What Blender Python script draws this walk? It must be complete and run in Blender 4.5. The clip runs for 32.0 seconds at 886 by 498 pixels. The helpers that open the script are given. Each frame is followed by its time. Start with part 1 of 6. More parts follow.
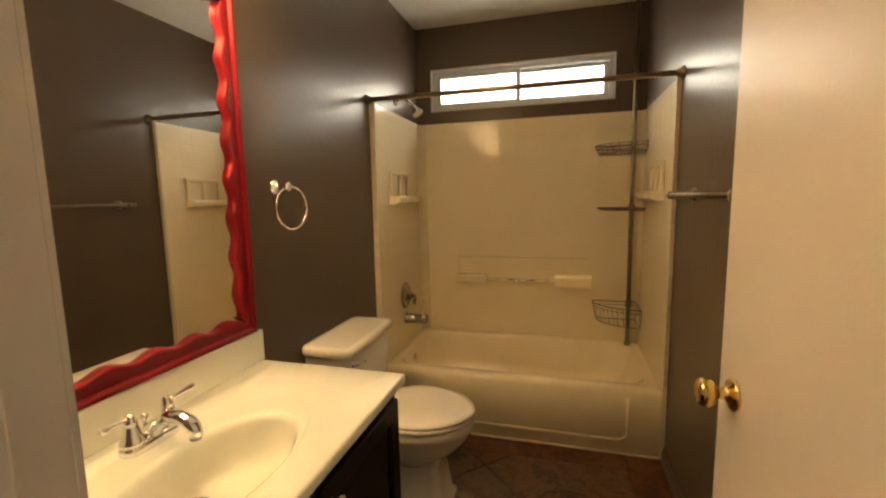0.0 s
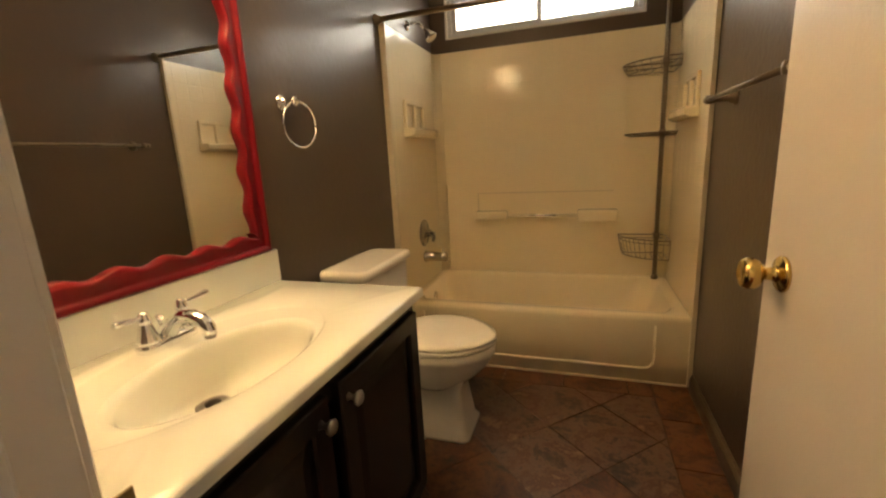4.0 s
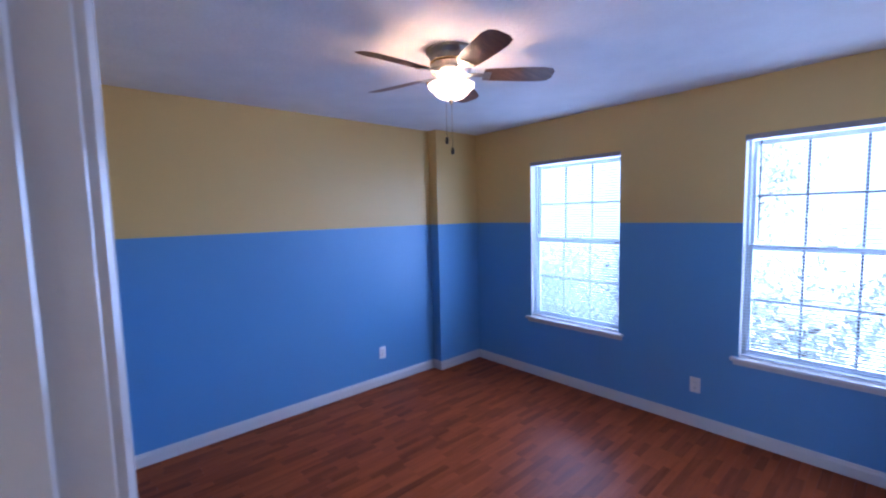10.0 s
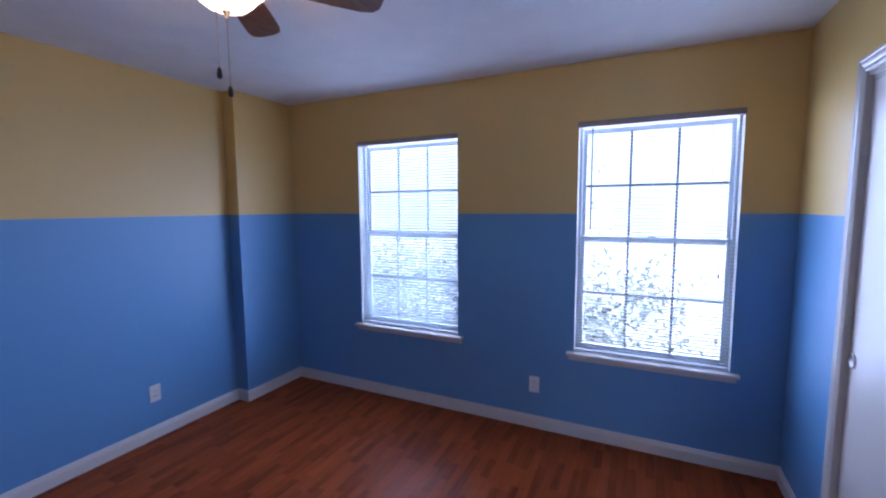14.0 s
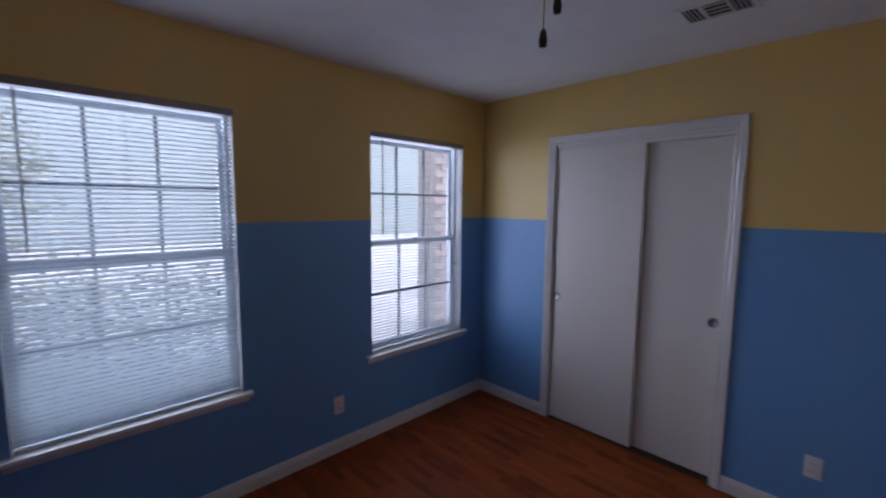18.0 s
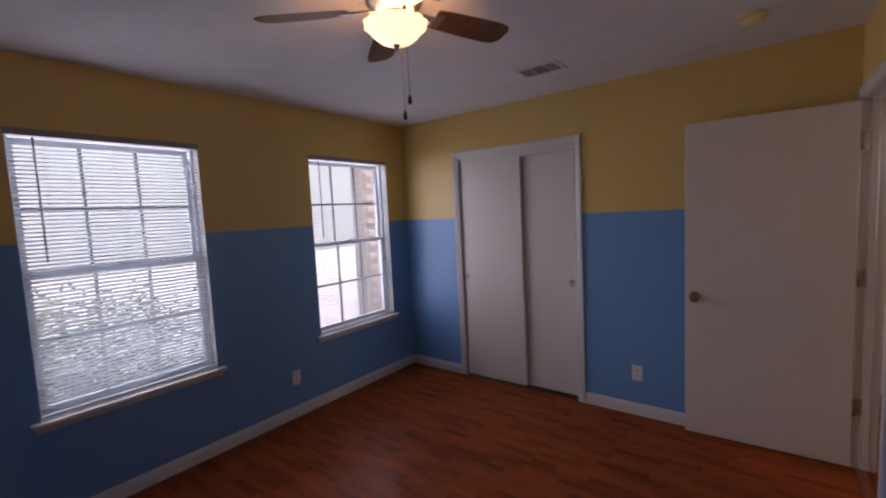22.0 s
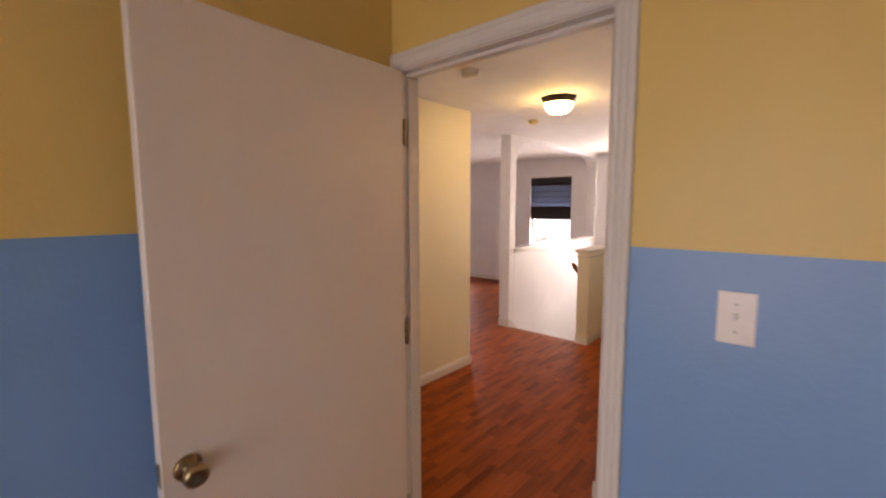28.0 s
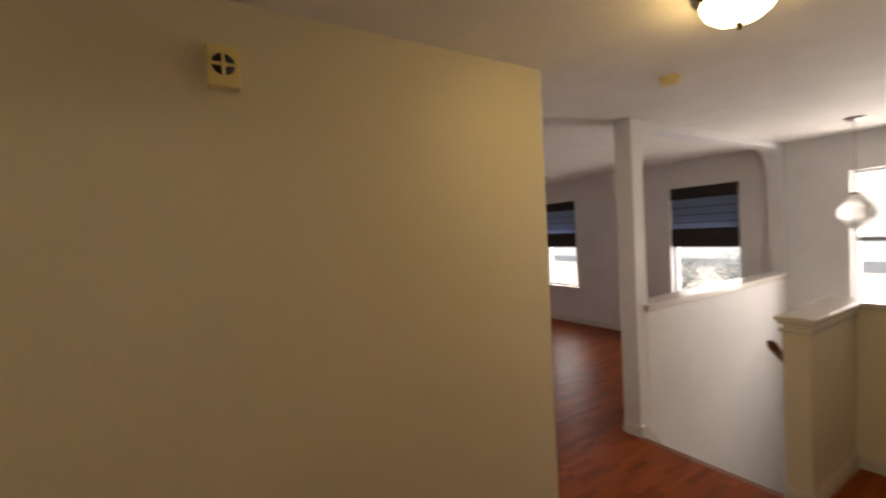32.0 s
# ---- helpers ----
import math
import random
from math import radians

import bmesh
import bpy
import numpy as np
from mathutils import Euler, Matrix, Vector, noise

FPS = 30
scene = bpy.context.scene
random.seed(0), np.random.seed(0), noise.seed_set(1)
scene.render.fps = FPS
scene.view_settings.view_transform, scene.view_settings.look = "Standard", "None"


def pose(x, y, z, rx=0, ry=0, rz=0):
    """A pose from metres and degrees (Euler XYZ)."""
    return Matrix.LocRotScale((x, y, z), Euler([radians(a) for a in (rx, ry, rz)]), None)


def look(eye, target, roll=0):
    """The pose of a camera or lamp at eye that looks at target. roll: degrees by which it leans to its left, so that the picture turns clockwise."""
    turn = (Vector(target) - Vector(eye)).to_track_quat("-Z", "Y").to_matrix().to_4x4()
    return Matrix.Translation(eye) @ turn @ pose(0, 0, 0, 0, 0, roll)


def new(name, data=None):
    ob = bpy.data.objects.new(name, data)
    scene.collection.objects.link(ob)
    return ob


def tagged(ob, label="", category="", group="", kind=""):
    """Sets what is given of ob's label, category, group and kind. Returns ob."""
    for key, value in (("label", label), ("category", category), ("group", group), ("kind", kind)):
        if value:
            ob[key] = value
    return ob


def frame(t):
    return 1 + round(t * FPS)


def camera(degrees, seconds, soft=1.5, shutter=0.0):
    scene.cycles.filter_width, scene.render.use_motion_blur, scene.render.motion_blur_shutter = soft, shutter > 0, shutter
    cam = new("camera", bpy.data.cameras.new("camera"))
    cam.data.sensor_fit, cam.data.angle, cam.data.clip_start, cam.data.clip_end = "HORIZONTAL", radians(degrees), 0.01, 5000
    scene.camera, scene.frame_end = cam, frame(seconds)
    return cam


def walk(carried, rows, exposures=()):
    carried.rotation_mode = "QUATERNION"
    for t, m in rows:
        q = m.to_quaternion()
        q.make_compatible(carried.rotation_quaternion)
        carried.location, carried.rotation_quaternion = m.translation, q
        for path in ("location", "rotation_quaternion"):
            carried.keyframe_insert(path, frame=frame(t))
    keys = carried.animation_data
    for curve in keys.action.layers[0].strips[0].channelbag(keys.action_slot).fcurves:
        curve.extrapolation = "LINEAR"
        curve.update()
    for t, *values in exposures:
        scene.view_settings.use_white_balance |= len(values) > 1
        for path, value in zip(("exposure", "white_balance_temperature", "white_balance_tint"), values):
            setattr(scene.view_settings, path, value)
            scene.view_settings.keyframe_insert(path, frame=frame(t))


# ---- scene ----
cam = camera(93.0, 32.0, 2.2, 0.5)
PATH = [
    (0, (0.38, -0.425, 1.299), (-0.155, 1.486, 1.056), -1.1),
    (0.5, (0.369, -0.417, 1.249), (-0.203, 1.481, 0.982), -1.1),
    (1, (0.363, -0.399, 1.188), (-0.214, 1.489, 0.87), -1.2),
    (1.5, (0.363, -0.369, 1.124), (-0.265, 1.489, 0.733), -2.0),
    (2, (0.353, -0.356, 1.079), (-0.322, 1.474, 0.635), -2.5),
    (2.5, (0.358, -0.358, 1.051), (-0.31, 1.472, 0.596), -2.5),
    (4.5, (0.377, -0.4, 1.229), (-0.228, 1.464, 0.832), -2.8),
    (5, (0.378, -0.424, 1.349), (-0.15, 1.47, 0.981), -2.5),
    (5.5, (0.411, -0.472, 1.43), (0.168, 1.482, 1.083), -4.3),
    (6, (0.5, -0.556, 1.481), (0.724, 1.406, 1.16), -3.9),
    (6.5, (0.61, -0.626, 1.513), (0.958, 1.327, 1.259), -3.9),
    (7, (0.714, -0.698, 1.542), (1.116, 1.25, 1.337), -2.3),
    (7.5, (0.764, -0.765, 1.612), (1.434, 1.111, 1.441), -0.9),
    (8, (0.825, -0.8, 1.633), (1.706, 0.989, 1.471), -1.1),
    (8.5, (0.848, -0.839, 1.629), (1.886, 0.865, 1.481), -1.1),
    (9, (0.903, -0.859, 1.618), (2.061, 0.762, 1.447), -1.1),
    (9.5, (0.927, -0.883, 1.612), (2.147, 0.691, 1.427), -1.5),
    (10, (0.959, -0.91, 1.613), (2.283, 0.58, 1.444), -1.4),
    (10.5, (0.976, -0.927, 1.602), (2.344, 0.518, 1.404), -1.2),
    (11, (0.986, -0.93, 1.598), (2.399, 0.47, 1.385), -1.7),
    (11.5, (0.989, -0.935, 1.595), (2.413, 0.451, 1.373), -1.9),
    (12, (0.997, -0.93, 1.586), (2.405, 0.467, 1.333), -2.4),
    (12.5, (1.018, -0.887, 1.578), (2.463, 0.467, 1.299), -1.8),
    (13, (1.112, -0.783, 1.553), (2.765, 0.295, 1.231), -2.8),
    (13.5, (1.316, -0.703, 1.551), (3.05, 0.256, 1.281), -1.8),
    (15.5, (1.733, 0.199, 1.541), (3.72, 0.403, 1.44), 0.5),
    (16, (1.792, 0.464, 1.628), (3.777, 0.289, 1.462), 0.1),
    (16.5, (1.847, 0.812, 1.599), (3.774, 0.312, 1.412), 1.0),
    (17, (1.918, 1.064, 1.646), (3.782, 0.355, 1.497), 0.3),
    (17.5, (1.918, 1.27, 1.666), (3.661, 0.297, 1.542), -0.0),
    (18, (1.988, 1.442, 1.607), (3.415, 0.056, 1.397), 0.6),
    (18.5, (2.059, 1.567, 1.583), (3.343, 0.045, 1.394), -0.0),
    (19, (2.041, 1.704, 1.58), (3.346, 0.2, 1.396), -0.1),
    (19.5, (1.956, 1.829, 1.562), (3.317, 0.379, 1.352), -0.9),
    (20, (1.814, 1.9, 1.568), (3.236, 0.507, 1.381), -0.9),
    (20.5, (1.624, 1.914, 1.556), (3.067, 0.545, 1.349), -1.4),
    (21, (1.496, 1.953, 1.558), (2.955, 0.594, 1.396), -2.8),
    (21.5, (1.409, 1.935, 1.562), (2.741, 0.453, 1.402), -2.3),
    (22, (1.371, 1.934, 1.553), (2.59, 0.357, 1.384), -2.8),
    (22.5, (1.341, 1.922, 1.558), (2.452, 0.268, 1.389), -3.1),
    (23, (1.334, 1.913, 1.559), (2.265, 0.152, 1.38), -2.7),
    (23.5, (1.433, 1.876, 1.556), (1.988, -0.038, 1.383), -2.9),
    (24, (1.583, 1.815, 1.512), (1.44, -0.173, 1.345), -4.0),
    (24.5, (1.715, 1.666, 1.546), (1.135, -0.233, 1.308), -4.2),
    (25, (1.882, 1.492, 1.581), (1.135, -0.356, 1.424), -2.4),
    (25.5, (2.095, 1.291, 1.536), (1.218, -0.504, 1.448), -0.9),
    (27.5, (2.196, 0.178, 1.56), (0.711, -1.152, 1.406), -0.3),
    (28, (2.049, -0.091, 1.566), (0.554, -1.404, 1.36), -0.1),
    (28.5, (1.89, -0.329, 1.557), (0.297, -1.527, 1.399), -0.4),
    (29, (1.63, -0.515, 1.579), (-0.137, -1.437, 1.41), -0.5),
    (29.5, (1.42, -0.673, 1.581), (-0.386, -1.518, 1.422), 1.5),
    (30, (1.207, -0.789, 1.584), (-0.557, -1.709, 1.382), -1.2),
    (30.5, (1.02, -0.864, 1.59), (-0.659, -1.931, 1.39), -0.9),
    (31, (0.822, -0.917, 1.593), (-0.731, -2.164, 1.419), -0.4),
    (31.5, (0.608, -1.002, 1.62), (-0.779, -2.436, 1.486), -1.1),
    (32, (0.419, -1.037, 1.644), (-0.641, -2.731, 1.573), -3.0),
]
walk(cam, [(t, look(eye, target, roll)) for t, eye, target, roll in PATH],
     [(0, 1.98, 8000, 9), (2.5, 1.93, 8000, 10), (5, 2.1, 7200, 9), (7, 1.92, 6900, 15), (8, 2.0, 5700, 22), (9, 2.2, 4750, 27), (10, 2.55, 4850, 29), (13.2, 2.35, 5050, 32), (15.5, 1.5, 6050, 27),
      (18.3, 0.98, 6300, 28), (20, 1.08, 6700, 33), (23, 1.36, 7900, 39), (25, 2.3, 8700, 42), (28, 2.26, 10300, 36), (30, 2.0, 11500, 33), (31, 1.56, 10600, 25), (32, 1.25, 10100, 23)])

# ---------- light ----------
world = bpy.data.worlds.new("world")
scene.world = world
world.use_nodes = True
wn = world.node_tree.nodes
sky = wn.new("ShaderNodeTexSky")
sky.sky_type = "NISHITA"
sky.sun_disc = False
sky.sun_elevation, sky.sun_rotation = radians(51), radians(192)
wn["Background"].inputs[1].default_value = 0.14
world.node_tree.links.new(sky.outputs[0], wn["Background"].inputs[0])
sun = new("sun", bpy.data.lights.new("sun", "SUN"))
sun.data.energy, sun.data.angle, sun.data.color = 3.8, radians(0.5), (1.0, 0.95, 0.88)
sun.matrix_world = look((-5, -24, 30), (0, 0, 0))


def area_lamp(name, eye, target, w, h, watts, colour):
    """Sky light at a window's opening."""
    lamp = new(name, bpy.data.lights.new(name, "AREA"))
    lamp.data.shape, lamp.data.size, lamp.data.size_y = "RECTANGLE", w, h
    lamp.data.energy, lamp.data.color = watts, colour
    lamp.matrix_world = look(eye, target)
    return lamp


def point_lamp(name, at, watts, colour, size=0.04):
    lamp = new(name, bpy.data.lights.new(name, "POINT"))
    lamp.data.energy, lamp.data.color, lamp.data.shadow_soft_size = watts, colour, size
    lamp.location = at
    return lamp


DAY = (0.62, 0.78, 1.0)
WARM = (1.0, 0.60, 0.28)
for yy in (1.13, -0.585):
    area_lamp("window_light", (4.3125, yy, 1.325), (0, yy, 1.325), 0.85, 1.46, 1.5, DAY)
    area_lamp("sky_light", (4.50, yy, 1.33), (0, yy, 0.8), 0.86, 1.44, 7.5, DAY)
area_lamp("window_light", (0.10, 2.62, 2.025), (0.10, 0, 1.6), 1.14, 0.25, 2.7, (1.0, 0.95, 0.88))
area_lamp("window_light", (-5.50, -2.0, 1.42), (0, -2.0, 1.0), 0.85, 1.35, 22, (0.72, 0.85, 1.0))
area_lamp("window_light", (-5.50, -3.85, 1.1), (0, -3.85, 0.6), 0.8, 0.9, 8, DAY)
area_lamp("window_light", (-5.50, -6.35, 1.1), (0, -6.35, 0.6), 0.8, 0.9, 12, DAY)
point_lamp("fan_bulb", (2.487, 0.715, 2.258), 2.3, WARM, 0.04)
for yy in (0.03, 0.28, 0.53):
    point_lamp("vanity_bulb", (-0.45, yy, 1.985), 0.24, (1.0, 0.73, 0.42), 0.03)

# ---------- materials ----------


def mat(name, colour, rough=0.5, metal=0.0, vary=0.0, scale=8.0, bump=0.0, bump_scale=120.0, spec=0.5, second=None, coat=0.0,
        stretch=(1, 1, 1), trans=0.0, island=0.0, objvar=0.0, rough_vary=0.0, emit=None, power=0.0):
    """A painted, plastic, metal or wooden surface: noise at two scales, fine relief and uneven gloss."""
    m = bpy.data.materials.new(name)
    m.use_nodes = True
    nt = m.node_tree
    n, link = nt.nodes, nt.links.new
    b = n["Principled BSDF"]
    b.inputs["Roughness"].default_value = rough
    b.inputs["Metallic"].default_value = metal
    b.inputs["Specular IOR Level"].default_value = spec
    b.inputs["Coat Weight"].default_value = coat
    b.inputs["Coat Roughness"].default_value = 0.15
    b.inputs["Transmission Weight"].default_value = trans
    if emit:
        b.inputs["Emission Color"].default_value = (*emit, 1)
        b.inputs["Emission Strength"].default_value = power
    tc = n.new("ShaderNodeTexCoord")
    mp = n.new("ShaderNodeMapping")
    mp.inputs["Scale"].default_value = stretch
    link(tc.outputs["Object"], mp.inputs[0])
    if objvar:
        info = n.new("ShaderNodeObjectInfo")
        far = n.new("ShaderNodeMath")
        far.operation = "MULTIPLY"
        far.inputs[1].default_value = 60.0
        link(info.outputs["Random"], far.inputs[0])
        link(far.outputs[0], mp.inputs["Location"])
    second = second or tuple(c * 0.72 for c in colour)
    big = n.new("ShaderNodeTexNoise")
    big.inputs["Scale"].default_value, big.inputs["Detail"].default_value = scale, 6
    link(mp.outputs[0], big.inputs["Vector"])
    small = n.new("ShaderNodeTexNoise")
    small.inputs["Scale"].default_value, small.inputs["Detail"].default_value = scale * 9, 3
    link(mp.outputs[0], small.inputs["Vector"])
    add = n.new("ShaderNodeMath")
    add.operation = "MULTIPLY_ADD"
    link(small.outputs[0], add.inputs[0])
    add.inputs[1].default_value = 0.35
    link(big.outputs[0], add.inputs[2])
    last = add
    for amount, kind in ((island, "g"), (objvar, "o")):
        if amount:
            src = n.new("ShaderNodeNewGeometry" if kind == "g" else "ShaderNodeObjectInfo")
            step = n.new("ShaderNodeMath")
            step.operation = "MULTIPLY_ADD"
            link(src.outputs["Random Per Island" if kind == "g" else "Random"], step.inputs[0])
            step.inputs[1].default_value = amount
            link(last.outputs[0], step.inputs[2])
            last = step
    ramp = n.new("ShaderNodeMapRange")
    top = 0.85 + island + objvar
    ramp.inputs[1].default_value, ramp.inputs[2].default_value = 0.45, top
    ramp.inputs[3].default_value, ramp.inputs[4].default_value = 0.0, 1.0
    link(last.outputs[0], ramp.inputs[0])
    mul = n.new("ShaderNodeMath")
    mul.operation = "MULTIPLY"
    mul.inputs[1].default_value = vary
    link(ramp.outputs[0], mul.inputs[0])
    mix = n.new("ShaderNodeMix")
    mix.data_type = "RGBA"
    mix.inputs["A"].default_value = (*colour, 1)
    mix.inputs["B"].default_value = (*second, 1)
    link(mul.outputs[0], mix.inputs["Factor"])
    link(mix.outputs["Result"], b.inputs["Base Color"])
    if rough_vary:
        rr = n.new("ShaderNodeMapRange")
        rr.inputs[3].default_value, rr.inputs[4].default_value = rough - rough_vary, rough + rough_vary
        link(big.outputs[0], rr.inputs[0])
        link(rr.outputs[0], b.inputs["Roughness"])
    if bump:
        fine = n.new("ShaderNodeTexNoise")
        fine.inputs["Scale"].default_value, fine.inputs["Detail"].default_value = bump_scale, 4
        link(mp.outputs[0], fine.inputs["Vector"])
        bp = n.new("ShaderNodeBump")
        bp.inputs["Strength"].default_value, bp.inputs["Distance"].default_value = bump, 0.004
        link(fine.outputs[0], bp.inputs["Height"])
        link(bp.outputs[0], b.inputs["Normal"])
    return m


M = {}
M["blue"] = mat("blue_paint", (0.142, 0.326, 0.570), 0.38, vary=0.35, scale=2.5, bump=0.25, bump_scale=75, second=(0.130, 0.301, 0.540), rough_vary=0.08)
M["yellow"] = mat("yellow_paint", (0.71, 0.487, 0.163), 0.42, vary=0.35, scale=2.5, bump=0.25, bump_scale=75, second=(0.66, 0.45, 0.148), rough_vary=0.08)
M["brown"] = mat("brown_gloss_paint", (0.098, 0.069, 0.050), 0.30, vary=0.25, scale=1.2, bump=0.24, bump_scale=42, second=(0.087, 0.061, 0.044), rough_vary=0.06)
M["cream"] = mat("cream_paint", (0.74, 0.68, 0.54), 0.5, vary=0.35, scale=2.2, bump=0.25, bump_scale=85, second=(0.70, 0.64, 0.50))
# Cream paint made paler, for the daylight and lamp light on the panel.
M["warm_white"] = mat("cream_paint_lit", (0.79, 0.74, 0.65), 0.5, vary=0.35, scale=2.2, bump=0.25, bump_scale=85, second=(0.75, 0.69, 0.59))
M["loft"] = mat("pale_wall_paint", (0.76, 0.75, 0.76), 0.55, vary=0.3, scale=2.2, bump=0.2, bump_scale=85)
M["ceiling"] = mat("ceiling_paint", (0.80, 0.78, 0.75), 0.8, vary=0.25, scale=5, bump=0.5, bump_scale=45)
M["bathceil"] = mat("bath_ceiling_paint", (0.80, 0.77, 0.70), 0.38, vary=0.25, scale=4, bump=0.35, bump_scale=40)
M["trim"] = mat("white_gloss_trim", (0.68, 0.645, 0.60), 0.20, vary=0.25, scale=14, bump=0.06, bump_scale=60, second=(0.62, 0.58, 0.53))
M["door"] = mat("white_door_paint", (0.68, 0.62, 0.55), 0.34, vary=0.25, scale=4, bump=0.14, bump_scale=150, second=(0.64, 0.58, 0.51), rough_vary=0.05)
M["vinyl"] = mat("white_vinyl", (0.60, 0.62, 0.64), 0.35, vary=0.2, scale=20)
# Grid bars darkened in the colour, for the daylight behind them.
M["muntin"] = mat("backlit_dark_plastic", (0.15, 0.16, 0.18), 0.4, vary=0.2, scale=20)
M["slat"] = mat("blind_slat", (0.60, 0.63, 0.68), 0.4, vary=0.15, scale=30, objvar=0.2)
_n, _l = M["slat"].node_tree.nodes, M["slat"].node_tree.links.new
_t, _m = _n.new("ShaderNodeBsdfTranslucent"), _n.new("ShaderNodeMixShader")
_t.inputs[0].default_value, _m.inputs[0].default_value = (0.82, 0.93, 0.97, 1), 0.42
_l(_n["Principled BSDF"].outputs[0], _m.inputs[1])
_l(_t.outputs[0], _m.inputs[2])
_l(_m.outputs[0], _n["Material Output"].inputs[0])
# Headrail colour holds the shade it shows against the bright window.
M["headrail"] = mat("backlit_headrail", (0.30, 0.26, 0.25), 0.4, vary=0.3, scale=25)
M["cord"] = mat("blind_cord", (0.62, 0.62, 0.62), 0.7, vary=0.2, scale=60)
M["plate"] = mat("outlet_plastic", (0.80, 0.76, 0.72), 0.35, vary=0.2, scale=30)
M["slot"] = mat("dark_slot", (0.03, 0.03, 0.03), 0.7, vary=0.3, scale=30)
M["brass"] = mat("polished_brass", (0.78, 0.58, 0.24), 0.16, 1.0, vary=0.4, scale=12, second=(0.55, 0.36, 0.14), rough_vary=0.06)
M["oldbrass"] = mat("tarnished_brass", (0.42, 0.31, 0.16), 0.38, 1.0, vary=0.8, scale=22, second=(0.10, 0.07, 0.05), rough_vary=0.12)
M["chrome"] = mat("chrome", (0.86, 0.86, 0.87), 0.07, 1.0, vary=0.2, scale=10, rough_vary=0.03)
# Chrome with its dark reflection of the hall put into the colour.
M["chrome_dark"] = mat("dark_reflecting_chrome", (0.40, 0.37, 0.34), 0.13, 1.0, vary=0.4, scale=18, second=(0.30, 0.28, 0.26), rough_vary=0.05)
M["nickel"] = mat("brushed_nickel", (0.40, 0.37, 0.34), 0.3, 1.0, vary=0.4, scale=25, second=(0.28, 0.26, 0.24))
M["rodmetal"] = mat("worn_bronze_tube", (0.46, 0.33, 0.20), 0.3, 1.0, vary=0.5, scale=25, second=(0.32, 0.22, 0.13))
M["pewter"] = mat("warm_pewter", (0.29, 0.235, 0.18), 0.3, 1.0, vary=0.4, scale=25, second=(0.20, 0.16, 0.12))
M["bronze"] = mat("oil_rubbed_bronze", (0.055, 0.042, 0.032), 0.4, 0.7, vary=0.5, scale=25, second=(0.03, 0.024, 0.02))
M["strip"] = mat("red_brown_laminate", (0.40, 0.089, 0.023), 0.40, vary=1.0, scale=7, bump=0.10, bump_scale=60, second=(0.135, 0.026, 0.008),
                 stretch=(0.6, 5.0, 5.0), island=0.75, objvar=0.15, rough_vary=0.05, spec=0.08)
M["under"] = mat("floor_underlay", (0.07, 0.03, 0.018), 0.6, vary=0.4, scale=9)


def slate_mat(name, tones, scale):
    """Slate-look tile: cloudy patches of several tones, cleft relief and uneven gloss, shifted from tile to tile."""
    m = bpy.data.materials.new(name)
    m.use_nodes = True
    n, link = m.node_tree.nodes, m.node_tree.links.new
    b = n["Principled BSDF"]
    tc, info, shift = n.new("ShaderNodeTexCoord"), n.new("ShaderNodeObjectInfo"), n.new("ShaderNodeVectorMath")
    shift.operation = "MULTIPLY_ADD"
    link(info.outputs["Random"], shift.inputs[0])
    shift.inputs[1].default_value = (37.0, 19.0, 11.0)
    link(tc.outputs["Object"], shift.inputs[2])
    big, fine = n.new("ShaderNodeTexNoise"), n.new("ShaderNodeTexNoise")
    for node, sc, det, rough, bend in ((big, scale, 7, 0.66, 0.5), (fine, scale * 7, 6, 0.7, 0.3)):
        node.inputs["Scale"].default_value, node.inputs["Detail"].default_value = sc, det
        node.inputs["Roughness"].default_value, node.inputs["Distortion"].default_value = rough, bend
        link(shift.outputs[0], node.inputs["Vector"])
    both = n.new("ShaderNodeMath")
    both.operation, both.inputs[1].default_value = "MULTIPLY_ADD", 0.35
    link(fine.outputs[0], both.inputs[0])
    link(big.outputs[0], both.inputs[2])
    ramp = n.new("ShaderNodeValToRGB")
    els = ramp.color_ramp.elements
    els[0].position, els[1].position = 0.48, 0.86
    els[0].color, els[1].color = (*tones[0], 1), (*tones[-1], 1)
    for k, tone in enumerate(tones[1:-1]):
        els.new(0.48 + 0.38 * (k + 1) / (len(tones) - 1)).color = (*tone, 1)
    link(both.outputs[0], ramp.inputs[0])
    link(ramp.outputs[0], b.inputs["Base Color"])
    gloss = n.new("ShaderNodeMapRange")
    gloss.inputs[3].default_value, gloss.inputs[4].default_value = 0.25, 0.6
    link(fine.outputs[0], gloss.inputs[0])
    link(gloss.outputs[0], b.inputs["Roughness"])
    bp = n.new("ShaderNodeBump")
    bp.inputs["Strength"].default_value, bp.inputs["Distance"].default_value = 0.5, 0.004
    link(both.outputs[0], bp.inputs["Height"])
    link(bp.outputs[0], b.inputs["Normal"])
    return m


M["slate"] = slate_mat("slate_look_tile", ((0.014, 0.009, 0.007), (0.050, 0.026, 0.017), (0.155, 0.085, 0.052), (0.085, 0.030, 0.016), (0.23, 0.135, 0.080)), 6.0)
M["rust"] = slate_mat("rust_tile", ((0.018, 0.010, 0.007), (0.085, 0.027, 0.012), (0.17, 0.068, 0.026), (0.05, 0.028, 0.016)), 8.0)
M["grout"] = mat("dark_grout", (0.026, 0.017, 0.012), 0.8, vary=0.5, scale=30)
M["cultured"] = mat("cultured_marble", (0.83, 0.84, 0.76), 0.14, vary=0.25, scale=6, second=(0.79, 0.79, 0.69), coat=0.3)
M["fibre"] = mat("bath_acrylic", (0.90, 0.79, 0.57), 0.15, vary=0.25, scale=5, second=(0.83, 0.71, 0.49), rough_vary=0.04, bump=0.03, bump_scale=9)
